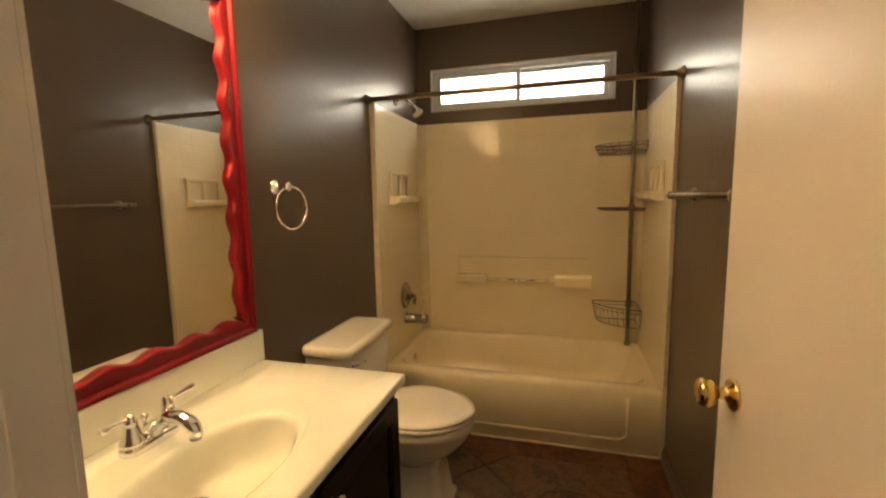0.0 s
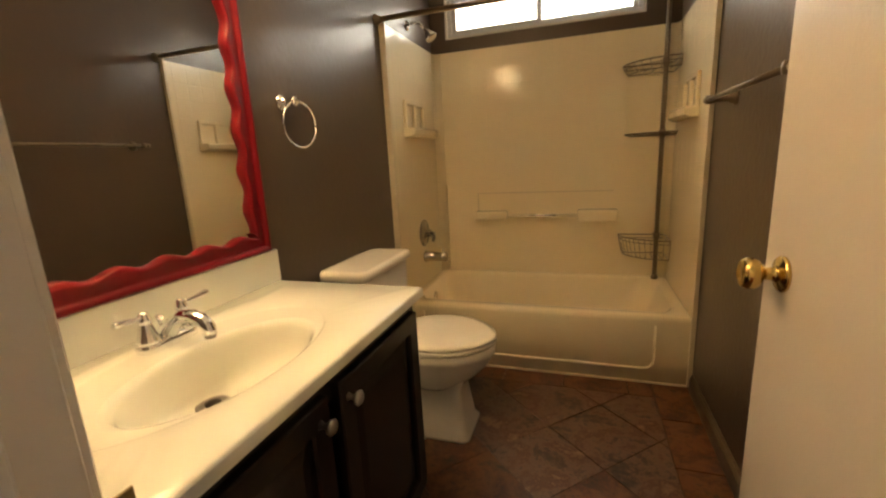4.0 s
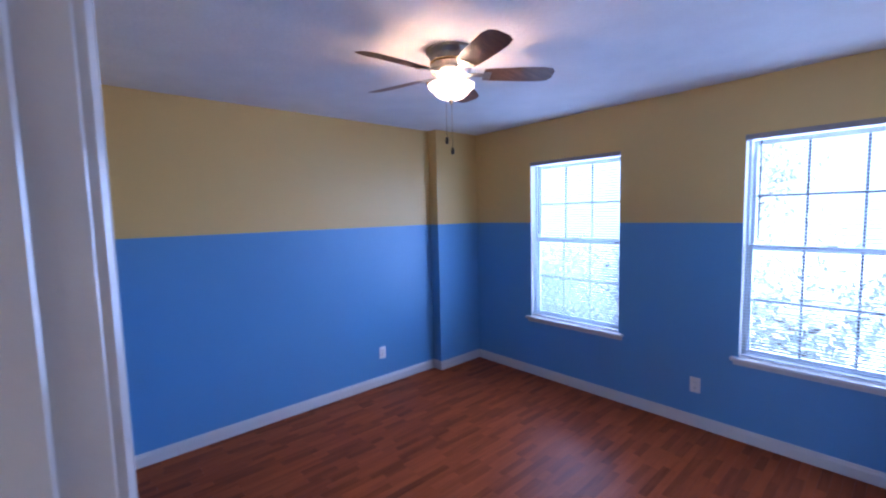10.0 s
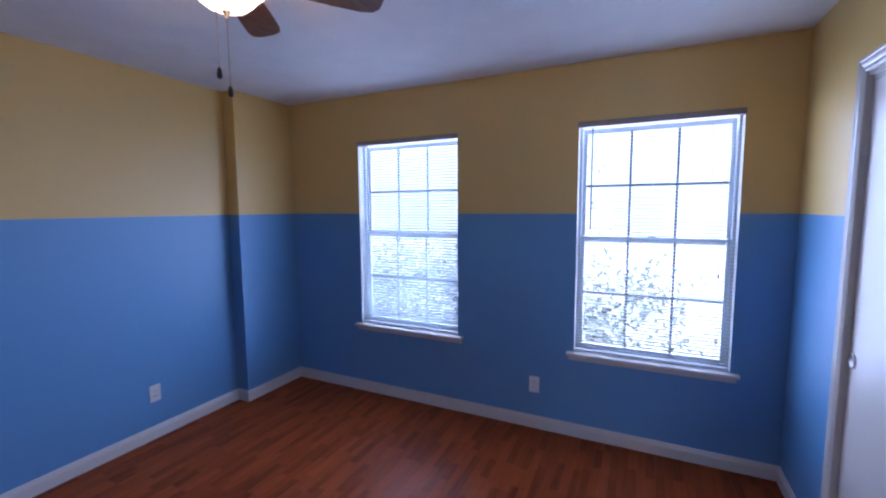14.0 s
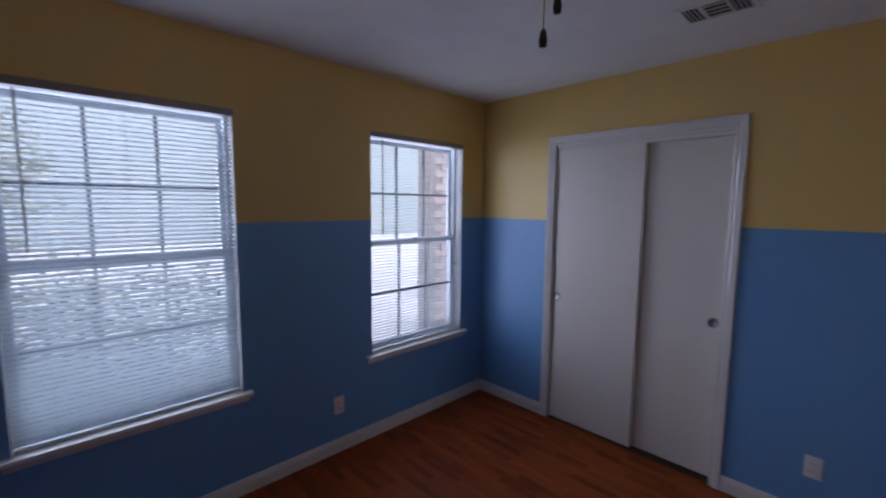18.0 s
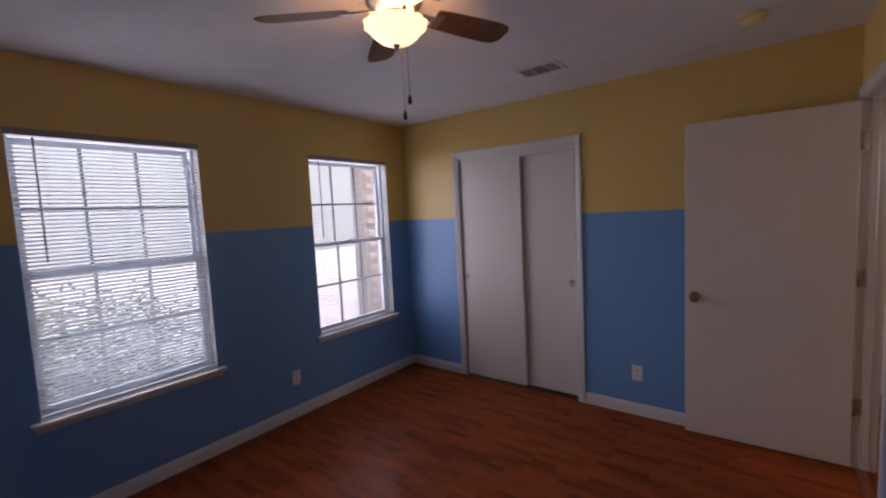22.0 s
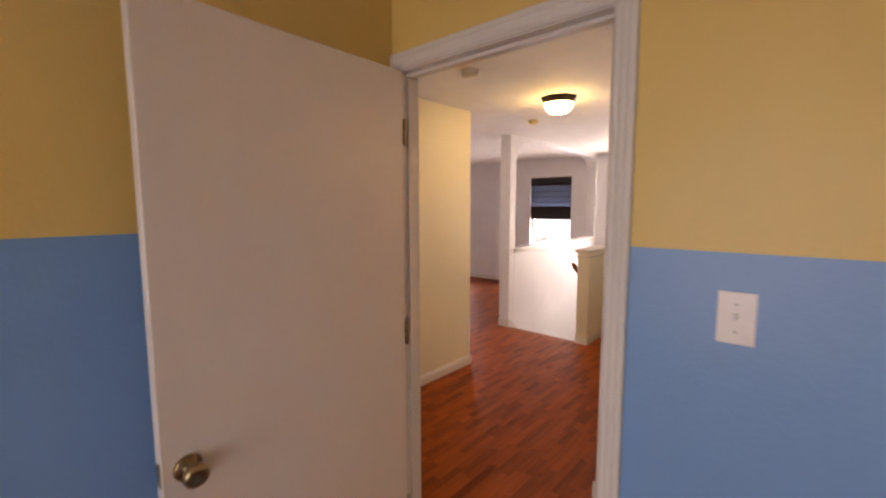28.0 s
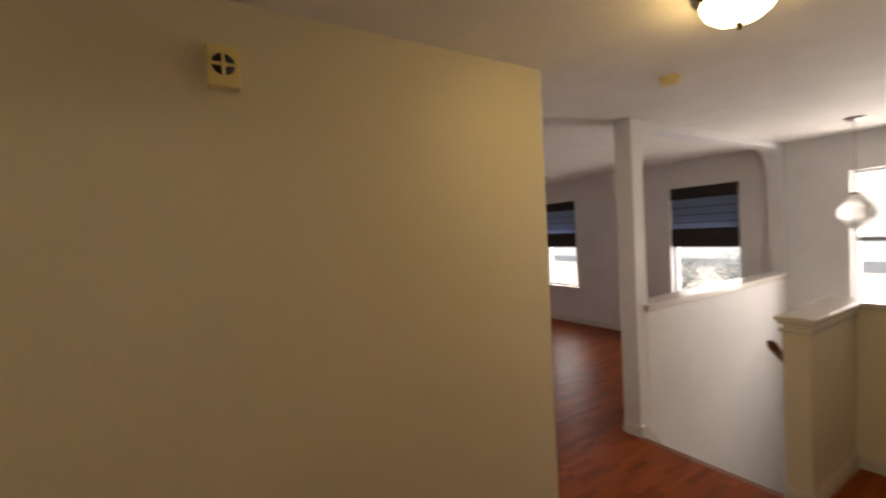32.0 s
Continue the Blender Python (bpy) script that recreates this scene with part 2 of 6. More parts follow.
M["china"] = mat("white_china", (0.84, 0.80, 0.71), 0.1, vary=0.2, scale=6, coat=0.4)
M["espresso"] = mat("espresso_wood", (0.011, 0.007, 0.006), 0.36, vary=0.7, scale=7, spec=0.3, second=(0.022, 0.013, 0.010), stretch=(8, 8, 1), bump=0.08, bump_scale=70)
M["red"] = mat("red_gloss_paint", (0.20, 0.004, 0.011), 0.42, vary=0.5, scale=9, second=(0.15, 0.003, 0.009), bump=0.06, bump_scale=45, spec=0.22)
M["mirror"] = mat("mirror_silver", (0.88, 0.89, 0.88), 0.015, 1.0, vary=0.06, scale=2)
M["caulk"] = mat("beige_edge_trim", (0.72, 0.62, 0.44), 0.45, vary=0.4, scale=20)
M["yellowed"] = mat("yellowed_plastic", (0.85, 0.70, 0.34), 0.4, vary=0.3, scale=20)
M["bladewood"] = mat("fan_blade_wood", (0.30, 0.15, 0.075), 0.35, vary=0.9, scale=6, second=(0.17, 0.08, 0.04), stretch=(1, 10, 10))
M["shade_glass"] = mat("lit_frosted_glass", (0.9, 0.85, 0.75), 0.4, vary=0.1, emit=(1.0, 0.70, 0.40), power=0.8)
M["vanity_glass"] = mat("lit_bell_glass", (0.9, 0.85, 0.75), 0.4, vary=0.1, emit=(1.0, 0.72, 0.40), power=8.0)
M["hall_glass"] = mat("lit_alabaster_glass", (0.9, 0.85, 0.7), 0.4, vary=0.3, emit=(1.0, 0.85, 0.41), power=12.0, scale=14)
M["shadecloth"] = mat("dark_roman_shade", (0.028, 0.024, 0.024), 0.85, vary=0.5, scale=40, bump=0.2, bump_scale=300)
M["handrail"] = mat("stained_handrail", (0.22, 0.062, 0.028), 0.3, vary=0.8, scale=6, stretch=(1, 10, 10))
M["carpet"] = mat("stair_tread_wood", (0.30, 0.085, 0.032), 0.3, vary=0.9, scale=5, second=(0.135, 0.036, 0.015), stretch=(9, 1, 9))
M["brick"] = mat("outside_brick", (0.78, 0.70, 0.68), 0.85, second=(0.66, 0.57, 0.55), vary=0.7, scale=8, bump=0.4, bump_scale=60, objvar=0.4, island=0.5)
M["siding"] = mat("outside_siding", (0.55, 0.53, 0.50), 0.7, vary=0.4, scale=3)
# Leaves paled and blued in the colour, for cool daylight and haze.
M["leaf_pale"] = mat("hazed_leaves", (0.30, 0.38, 0.42), 0.6, vary=0.9, scale=3, second=(0.42, 0.50, 0.55), island=0.6)
# Ground paled and cooled in the colour, for the glare of daylight.
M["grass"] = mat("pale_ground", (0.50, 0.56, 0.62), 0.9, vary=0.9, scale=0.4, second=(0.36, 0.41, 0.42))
# Leaves paled in the colour, for the bright haze outside the bedroom.
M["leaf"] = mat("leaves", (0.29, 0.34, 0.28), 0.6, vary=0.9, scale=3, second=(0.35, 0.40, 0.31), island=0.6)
M["bark"] = mat("bark", (0.12, 0.085, 0.06), 0.9, vary=0.8, scale=9, bump=0.6, bump_scale=30)


def glass_mat():
    m = bpy.data.materials.new("window_glass")
    m.use_nodes = True
    n, link = m.node_tree.nodes, m.node_tree.links.new
    n.remove(n["Principled BSDF"])
    clear, gloss, mixer = n.new("ShaderNodeBsdfTransparent"), n.new("ShaderNodeBsdfGlossy"), n.new("ShaderNodeMixShader")
    gloss.inputs["Roughness"].default_value = 0.02
    edge, steep, scale = n.new("ShaderNodeLayerWeight"), n.new("ShaderNodeMath"), n.new("ShaderNodeMath")
    edge.inputs[0].default_value = 0.5
    steep.operation, steep.inputs[1].default_value = "POWER", 4.0
    scale.operation, scale.inputs[1].default_value, scale.inputs[2].default_value = "MULTIPLY_ADD", 0.55, 0.04
    link(edge.outputs["Facing"], steep.inputs[0])
    link(steep.outputs[0], scale.inputs[0])
    link(scale.outputs[0], mixer.inputs[0])
    link(clear.outputs[0], mixer.inputs[1])
    link(gloss.outputs[0], mixer.inputs[2])
    link(mixer.outputs[0], n["Material Output"].inputs[0])
    return m


M["glass"] = glass_mat()


def frosted_mat():
    """Obscured bathroom pane, bright with the daylight behind it."""
    m = bpy.data.materials.new("obscure_glass")
    m.use_nodes = True
    n, link = m.node_tree.nodes, m.node_tree.links.new
    b = n["Principled BSDF"]
    b.inputs["Base Color"].default_value = (0.95, 0.97, 0.97, 1)
    b.inputs["Transmission Weight"].default_value = 1.0
    b.inputs["Roughness"].default_value = 0.55
    v = n.new("ShaderNodeTexVoronoi")
    v.inputs["Scale"].default_value = 70
    bp = n.new("ShaderNodeBump")
    bp.inputs["Strength"].default_value = 0.5
    tc = n.new("ShaderNodeTexCoord")
    link(tc.outputs["Object"], v.inputs["Vector"])
    link(v.outputs["Distance"], bp.inputs["Height"])
    link(bp.outputs[0], b.inputs["Normal"])
    return m


M["obscure"] = frosted_mat()

# ---------- builders ----------


def mesh_of(name, bm, *mats):
    me = bpy.data.meshes.new(name)
    bm.normal_update()
    bm.to_mesh(me)
    bm.free()
    for m in mats:
        me.materials.append(M[m] if isinstance(m, str) else m)
    return me


def part(name, bm, material, parent, label=""):
    """Links a bmesh as one mesh object under a thing or part; bm is in the world's coordinates."""
    mats = material if isinstance(material, (list, tuple)) else (material,)
    root = parent
    while root.parent:
        root = root.parent
    bmesh.ops.translate(bm, vec=-Vector(root.location), verts=bm.verts[:])
    ob = new(name, mesh_of(name, bm, *mats))
    ob.parent = parent
    if label:
        tagged(ob, label)
    return ob


def thing(name, at, label, category, group="", kind="", rz=0.0):
    ob = new(name)
    ob.empty_display_size = 0.05
    ob.location, ob.rotation_euler = at, (0, 0, radians(rz))
    return tagged(ob, label, category, group, kind)


def solo(name, bm, material, label, category, group="", kind="", at=(0, 0, 0), rz=0.0):
    mats = material if isinstance(material, (list, tuple)) else (material,)
    ob = new(name, mesh_of(name, bm, *mats))
    ob.location, ob.rotation_euler = at, (0, 0, radians(rz))
    return tagged(ob, label, category, group, kind)


def box(x0, x1, y0, y1, z0, z1, bevel=0.0, seg=2, bm=None):
    """A box, with rounded edges if asked for, alone or added to bm."""
    own = bmesh.new()
    bmesh.ops.create_cube(own, size=1)
    for v in own.verts:
        v.co = ((x0 + x1) / 2 + v.co.x * (x1 - x0), (y0 + y1) / 2 + v.co.y * (y1 - y0), (z0 + z1) / 2 + v.co.z * (z1 - z0))
    if bevel:
        bmesh.ops.bevel(own, geom=own.edges[:], offset=bevel, segments=seg, affect="EDGES", profile=0.6)
    return joined(own, bm)


def joined(own, bm):
    if bm is None:
        return own
    me = bpy.data.meshes.new("tmp")
    own.to_mesh(me)
    own.free()
    bm.from_mesh(me)
    bpy.data.meshes.remove(me)
    return bm


def rounded(x0, x1, y0, y1, r, z, n=6):
    pts = []
    for cx, cy, a0 in ((x1 - r, y1 - r, 0), (x0 + r, y1 - r, 90), (x0 + r, y0 + r, 180), (x1 - r, y0 + r, 270)):
        for i in range(n + 1):
            a = radians(a0 + 90 * i / n)
            pts.append((cx + r * math.cos(a), cy + r * math.sin(a), z))
    return pts


def loft(loops, cap_first=False, cap_last=True, smooth=True, bm=None):
    own = bmesh.new()
    rings = [[own.verts.new(p) for p in loop] for loop in loops]
    n = len(rings[0])
    for a, b in zip(rings, rings[1:]):
        for i in range(n):
            own.faces.new((a[i], a[(i + 1) % n], b[(i + 1) % n], b[i])).smooth = smooth
    if cap_first:
        own.faces.new(rings[0][::-1])
    if cap_last:
        own.faces.new(rings[-1]).smooth = smooth
    bmesh.ops.recalc_face_normals(own, faces=own.faces[:])
    return joined(own, bm)


def lathe(profile, seg=24, axis="z", at=(0, 0, 0), bm=None, smooth=True, sx=1.0, sy=1.0, caps=True):
    """A turned shape: profile of (radius, height)."""
    own = bmesh.new()
    rings = []
    for r, h in profile:
        ring = []
        for i in range(seg):
            a = 2 * math.pi * i / seg
            p = (max(r, 1e-4) * math.cos(a) * sx, max(r, 1e-4) * math.sin(a) * sy, h)
            if axis == "x":
                p = (p[2], p[0], p[1])
            elif axis == "y":
                p = (p[1], p[2], p[0])
            ring.append(own.verts.new(Vector(p) + Vector(at)))
        rings.append(ring)
    for a, b in zip(rings, rings[1:]):
        for i in range(seg):
            f = own.faces.new((a[i], a[(i + 1) % seg], b[(i + 1) % seg], b[i]))
            f.smooth = smooth
    if caps:
        own.faces.new(rings[0][::-1])
        own.faces.new(rings[-1])
    bmesh.ops.recalc_face_normals(own, faces=own.faces[:])
    return joined(own, bm)


def tube(points, r, seg=10, bm=None, taper=None):
    """A round bar along points."""
    own = bmesh.new()
    pts = [Vector(p) for p in points]
    rings = []
    up = Vector((0, 0, 1))
    for i, p in enumerate(pts):
        d = (pts[min(i + 1, len(pts) - 1)] - pts[max(i - 1, 0)]).normalized()
        side = d.cross(up)
        if side.length < 0.05:
            side = d.cross(Vector((1, 0, 0)))
        side.normalize()
        top = side.cross(d)
        rad = r if taper is None else r * taper[i]
        rings.append([own.verts.new(p + rad * (side * math.cos(2 * math.pi * k / seg) + top * math.sin(2 * math.pi * k / seg))) for k in range(seg)])
    for a, b in zip(rings, rings[1:]):
        for k in range(seg):
            own.faces.new((a[k], a[(k + 1) % seg], b[(k + 1) % seg], b[k])).smooth = True
    own.faces.new(rings[0][::-1])
    own.faces.new(rings[-1])
    bmesh.ops.recalc_face_normals(own, faces=own.faces[:])
    return joined(own, bm)


def sweep(profile, path, closed=False, bm=None):
    """A moulding: profile of (out, up) swept along a path of (point, out direction, up direction)."""
    own = bmesh.new()
    rings = [[own.verts.new(Vector(p) + Vector(o) * a + Vector(u) * b) for a, b in profile] for p, o, u in path]
    pairs = list(zip(rings, rings[1:] + ([rings[0]] if closed else [])))
    if not closed:
        pairs = pairs[: len(rings) - 1]
    n = len(profile)
    for a, b in pairs:
        for k in range(n):
            own.faces.new((a[k], a[(k + 1) % n], b[(k + 1) % n], b[k]))
    if not closed:
        own.faces.new(rings[0][::-1])
        own.faces.new(rings[-1])
    bmesh.ops.recalc_face_normals(own, faces=own.faces[:])
    return joined(own, bm)


def wall(name, axis, c0, c1, a0, a1, holes=(), z0=0.0, z1=2.44, low="cream", high="cream", faces=None, label="", split=None):
    """A wall with thickness c0..c1 across its axis, from a0 to a1 along it, holes (a0, a1, z0, z1) through it and a paint line at
    split. faces: (paint at c0 side low, high, paint at c1 side low, high); the reveals take the paint of the c1 side."""
    faces = faces or (low, high, low, high)
    names = sorted(set(faces))
    cuts_a = sorted({a0, a1, *(v for h in holes for v in h[:2] if a0 < v < a1)})
    cuts_z = sorted({z0, z1, *(v for h in holes for v in h[2:] if z0 < v < z1), *([split] if split else [])})
    bm = bmesh.new()
    cache = {}

    def vert(a, c, z):
        key = (round(a, 4), c, round(z, 4))
        if key not in cache:
            cache[key] = bm.verts.new((c, a, z) if axis == "x" else (a, c, z))
        return cache[key]

    def solid(i, k):
        if not (0 <= i < len(cuts_a) - 1 and 0 <= k < len(cuts_z) - 1):
            return False
        am, zm = (cuts_a[i] + cuts_a[i + 1]) / 2, (cuts_z[k] + cuts_z[k + 1]) / 2
        return not any(h[0] < am < h[1] and h[2] < zm < h[3] for h in holes)

    def quad(vs, paint):
        bm.faces.new(vs).material_index = names.index(paint)

    for i in range(len(cuts_a) - 1):
        for k in range(len(cuts_z) - 1):
            if not solid(i, k):
                continue
            p, q, r, s = cuts_a[i], cuts_a[i + 1], cuts_z[k], cuts_z[k + 1]
            hi = split is not None and (r + s) / 2 > split
            quad([vert(p, c0, r), vert(q, c0, r), vert(q, c0, s), vert(p, c0, s)], faces[1 if hi else 0])
            quad([vert(p, c1, r), vert(p, c1, s), vert(q, c1, s), vert(q, c1, r)], faces[3 if hi else 2])
            edge = faces[3 if hi else 2]
            for j, m, vs in ((i - 1, k, ((p, c0, r), (p, c0, s), (p, c1, s), (p, c1, r))), (i + 1, k, ((q, c0, r), (q, c1, r), (q, c1, s), (q, c0, s))),
                             (i, k - 1, ((p, c0, r), (p, c1, r), (q, c1, r), (q, c0, r))), (i, k + 1, ((p, c0, s), (q, c0, s), (q, c1, s), (p, c1, s)))):
                if not solid(j, m):
                    quad([vert(*v) for v in vs], edge)
    bmesh.ops.recalc_face_normals(bm, faces=bm.faces[:])
    return solo(name, bm, names, label or "painted drywall wall", "wall", kind="structure")


# ---------- plan ----------
CEIL = 2.44
PAINT = 1.502
XW, XE, YS, YN = 0.972, 4.31, -1.28, 2.40          # bedroom
BX0, BX1, BY0, BY1 = -0.60, 0.88, -0.205, 2.46      # bathroom
HN, HS, PANEL, HALLN = -0.29, -2.57, -0.08, -0.873  # hall
SWX = -5.30                                        # west face of loft and stairwell
W1, W2 = (0.69, 1.57), (-1.02, -0.15)              # bedroom windows along y
WZ0, WZ1 = 0.58, 2.062

two = ("blue", "yellow")
wall("wall_east", "x", XE, XE + 0.15, YS - 0.11, YN + 0.11, [(*W1, WZ0, WZ1), (*W2, WZ0, WZ1)], faces=("blue", "yellow", "siding", "siding"), split=PAINT,
     label="window wall painted yellow above and blue below")
wall("wall_north", "y", YN, YN + 0.11, XW, XE, faces=("blue", "yellow", "cream", "cream"), split=PAINT, label="plain wall painted yellow above and blue below")
wall("wall_south", "y", YS - 0.11, YS, XW, XE, [(2.545, 3.635, 0, 2.04)], faces=("cream", "cream", "blue", "yellow"), split=PAINT, label="closet wall painted yellow above and blue below")
wall("wall_west", "x", BX1, XW, HN, YN + 0.17, faces=("brown", "brown", "blue", "yellow"), split=PAINT - 0.037, label="partition, brown to the bathroom, blue and yellow to the bedroom")
wall("wall_west_door", "x", BX1, XW, HS - 0.11, HN, [(-1.263, -0.467, 0, 2.06)], faces=("cream", "cream", "blue", "yellow"), split=PAINT - 0.037,
     label="partition with the bedroom doorway, cream to the hall")
wall("wall_chase", "y", YN - 0.115, YN, 3.74, XE, faces=("blue", "yellow", "blue", "yellow"), split=PAINT, label="shallow boxed chase in the bedroom corner")
wall("wall_bath_west", "x", BX0 - 0.11, BX0, HN, BY1 + 0.11, low="brown", high="brown", label="dark brown glossy bathroom wall")
wall("wall_bath_north", "y", BY1, BY1 + 0.11, BX0, BX1, [(-0.487, 0.69, 1.893, 2.157)], low="brown", high="brown", label="dark brown bathroom wall with a high window")
wall("wall_bath_south", "y", HN, BY0, BX0, BX1, [(-0.006, 0.778, 0, 2.06)], faces=("cream", "cream", "brown", "brown"), label="wall with the bathroom doorway, cream to the hall")
wall("wall_hall_panel", "x", PANEL - 0.11, PANEL, HALLN, HN, low="warm_white", high="warm_white", label="short cream wall at the hall's jog, paled for the light on it")
wall("wall_hall_end", "y", -0.915, HALLN + 0.11, -3.3, -3.21, low="loft", high="loft", label="short pale wall end beside the stairs")
wall("wall_hall_north", "y", HALLN, HALLN + 0.11, -3.21, PANEL - 0.11, [(-1.545, -0.915, 0, 2.04), (-0.815, -0.195, 0, 2.04)], label="cream hall wall with two cupboard doors")
wall("wall_hall_south", "y", HS - 0.11, HS, -1.17, BX1, label="cream hall wall")
wall("wall_loft_east", "x", -1.17, -1.06, -7.7, HS - 0.11, low="loft", high="loft", label="pale loft wall")
wall("wall_loft_south", "y", -7.81, -7.7, SWX, -1.06, low="loft", high="loft", label="pale loft wall")
L1, L2 = (-4.27, -3.43), (-6.62, -5.9)
wall("wall_loft_west", "x", SWX - 0.15, SWX, -7.81, -0.6, [(*L1, 0.62, 2.09), (*L2, 0.62, 2.09), (-2.44, -1.58, 0.62, 2.07)], z0=-2.9, faces=("siding", "siding", "loft", "loft"),
     label="pale wall with tall windows over the loft and the stairs")
wall("wall_stair_north", "y", -0.915, HALLN + 0.11, SWX, -3.3, z0=-2.9, low="loft", high="loft", label="pale stairwell wall")

# floors and ceilings


def slab(name, x0, x1, y0, y1, z0, z1, material, label, category):
    return solo(name, box(x0, x1, y0, y1, z0, z1), material, label, category, kind="structure")


slab("floor_bedroom", XW - 0.11, XE, YS - 0.8, YN, -0.12, -0.009, "under", "red-brown laminate bedroom floor", "floor")
slab("floor_bath", BX0, BX1, BY0 - 0.06, BY1, -0.12, -0.009, "grout", "slate-look tile bathroom floor laid diagonally", "floor")
slab("floor_hall", -2.5, BX1, HS, HN + 0.05, -0.12, -0.009, "under", "red-brown laminate hall floor", "floor")
slab("floor_hall_landing", -3.21, -2.5, -1.975, HALLN, -0.12, -0.009, "under", "red-brown laminate landing floor", "floor")
slab("floor_loft", SWX, -1.17, -7.7, -3.03, -0.12, -0.009, "under", "red-brown laminate loft floor", "floor")
slab("floor_loft_edge", -2.5, -1.17, -3.03, HS, -0.12, -0.009, "under", "red-brown laminate loft floor", "floor")
slab("floor_below", SWX, -1.0, -3.1, -0.7, -2.95, -2.9, "under", "dark lower floor of the stairwell", "floor")
slab("ceiling_bedroom", XW - 0.055, XE + 0.15, YS - 0.9, YN + 0.11, CEIL, CEIL + 0.1, "ceiling", "white textured bedroom ceiling", "ceiling")
slab("ceiling_bath", BX0 - 0.11, XW - 0.055, BY0 - 0.055, BY1 + 0.11, CEIL, CEIL + 0.1, "bathceil", "white bathroom ceiling", "ceiling")
slab("ceiling_hall", SWX - 0.15, XW - 0.055, -7.81, BY0 - 0.055, CEIL, CEIL + 0.1, "ceiling", "white textured hall and loft ceiling", "ceiling")
slab("wall_closet_back", XW, XE + 0.15, YS - 0.9, YS - 0.8, 0, CEIL, "cream", "plain closet back wall", "wall")
slab("wall_stair_south", SWX, -2.5, -3.03, -2.975, -2.9, -0.121, "loft", "pale stairwell wall below the loft floor", "wall")
slab("wall_stair_east", -2.5, -2.42, -3.03, -0.755, -2.9, -0.121, "loft", "pale wall below the landing", "wall")

# ---------- doors, casings, baseboards ----------
CASE = [(0, 0), (0.009, 0), (0.013, 0.006), (0.010, 0.011), (0.010, 0.017), (0.015, 0.026), (0.017, 0.036), (0.014, 0.041), (0.017, 0.046), (0.017, 0.055), (0.012, 0.058), (0, 0.058)]


def casing(name, axis, c, sign, a0, a1, top, label, left=True, right=True, width_l=1.0, width_r=1.0):
    """Moulded door trim on the face c of a wall, standing out to sign, round an opening from a0 to a1."""
    ob = thing(name, (c if axis == "x" else (a0 + a1) / 2, c if axis == "y" else (a0 + a1) / 2, 0), label, "door trim", kind="structure")

    def at(a, z):
        return (c, a, z) if axis == "x" else (a, c, z)

    def dirn(a, z):
        return Vector((0, a, z)) if axis == "x" else Vector((a, 0, z))

    out = Vector((sign, 0, 0)) if axis == "x" else Vector((0, sign, 0))
    if left:
        part("casing_leg", sweep([(o, w * width_l) for o, w in CASE], [(at(a0, 0), out, dirn(-1, 0)), (at(a0, top), out, dirn(-1, 1 / width_l))]), "trim", ob)
    if right:
        part("casing_leg", sweep([(o, w * width_r) for o, w in CASE], [(at(a1, 0), out, dirn(1, 0)), (at(a1, top), out, dirn(1, 1 / width_r))]), "trim", ob)
    part("casing_head", sweep(CASE, [(at(a0, top), out, dirn(-width_l, 1)), (at(a1, top), out, dirn(width_r, 1))]), "trim", ob)
    return ob


def jamb(name, axis, c0, c1, a0, a1, top, stop, label):
    """Door lining with its stop strips; a0..a1 and top are the clear opening."""
    ob = thing(name, ((c0 + c1) / 2 if axis == "x" else a0, a0 if axis == "x" else (c0 + c1) / 2, 0), label, "door frame", kind="structure")

    def bx(p, q, r, s, z0, z1, bv):
        return box(p, q, r, s, z0, z1, bv, 1) if axis == "x" else box(r, s, p, q, z0, z1, bv, 1)

    t = 0.018
    part("jamb_side", bx(c0, c1, a0 - t, a0, 0, top, 0.002), "trim", ob)
    part("jamb_side", bx(c0, c1, a1, a1 + t, 0, top, 0.002), "trim", ob)
    part("jamb_head", bx(c0, c1, a0 - t, a1 + t, top + 0.001, top + t, 0.002), "trim", ob)
    part("door_stop", bx(stop, stop + 0.034, a0 - 0.001, a0 + 0.011, 0, top - 0.011, 0.003), "trim", ob)
    part("door_stop", bx(stop, stop + 0.034, a1 - 0.011, a1 + 0.001, 0, top - 0.011, 0.003), "trim", ob)
    part("door_stop", bx(stop, stop + 0.034, a0, a1, top - 0.011, top + 0.002, 0.003), "trim", ob)
    return ob


KNOB = [(0.0, 0.0), (0.032, 0.0), (0.033, 0.004), (0.029, 0.008), (0.017, 0.011), (0.012, 0.016), (0.011, 0.028), (0.015, 0.033), (0.024, 0.038), (0.0285, 0.046),
        (0.0285, 0.056), (0.024, 0.063), (0.017, 0.066), (0.013, 0.064), (0.0, 0.064)]


def knob_mesh(axis, sign, at):
    return lathe([(r, sign * h) for r, h in KNOB], 28, axis, at)


# bathroom door, open against the side wall
d = thing("door_bathroom", (0.71, 0.2, 0.012), "white flush bathroom door standing open", "door")
leaf = part("door_leaf", box(0.712, 0.747, -0.200, 0.555, 0.012, 2.035, 0.0025, 1), "door", d)
k = part("door_knob", knob_mesh("x", -1, (0.712, 0.475, 0.907)), "brass", d, "polished brass door knob")
part("latch_plate", box(0.718, 0.741, 0.5535, 0.5562, 0.878, 0.935, 0.002, 1), "brass", d)
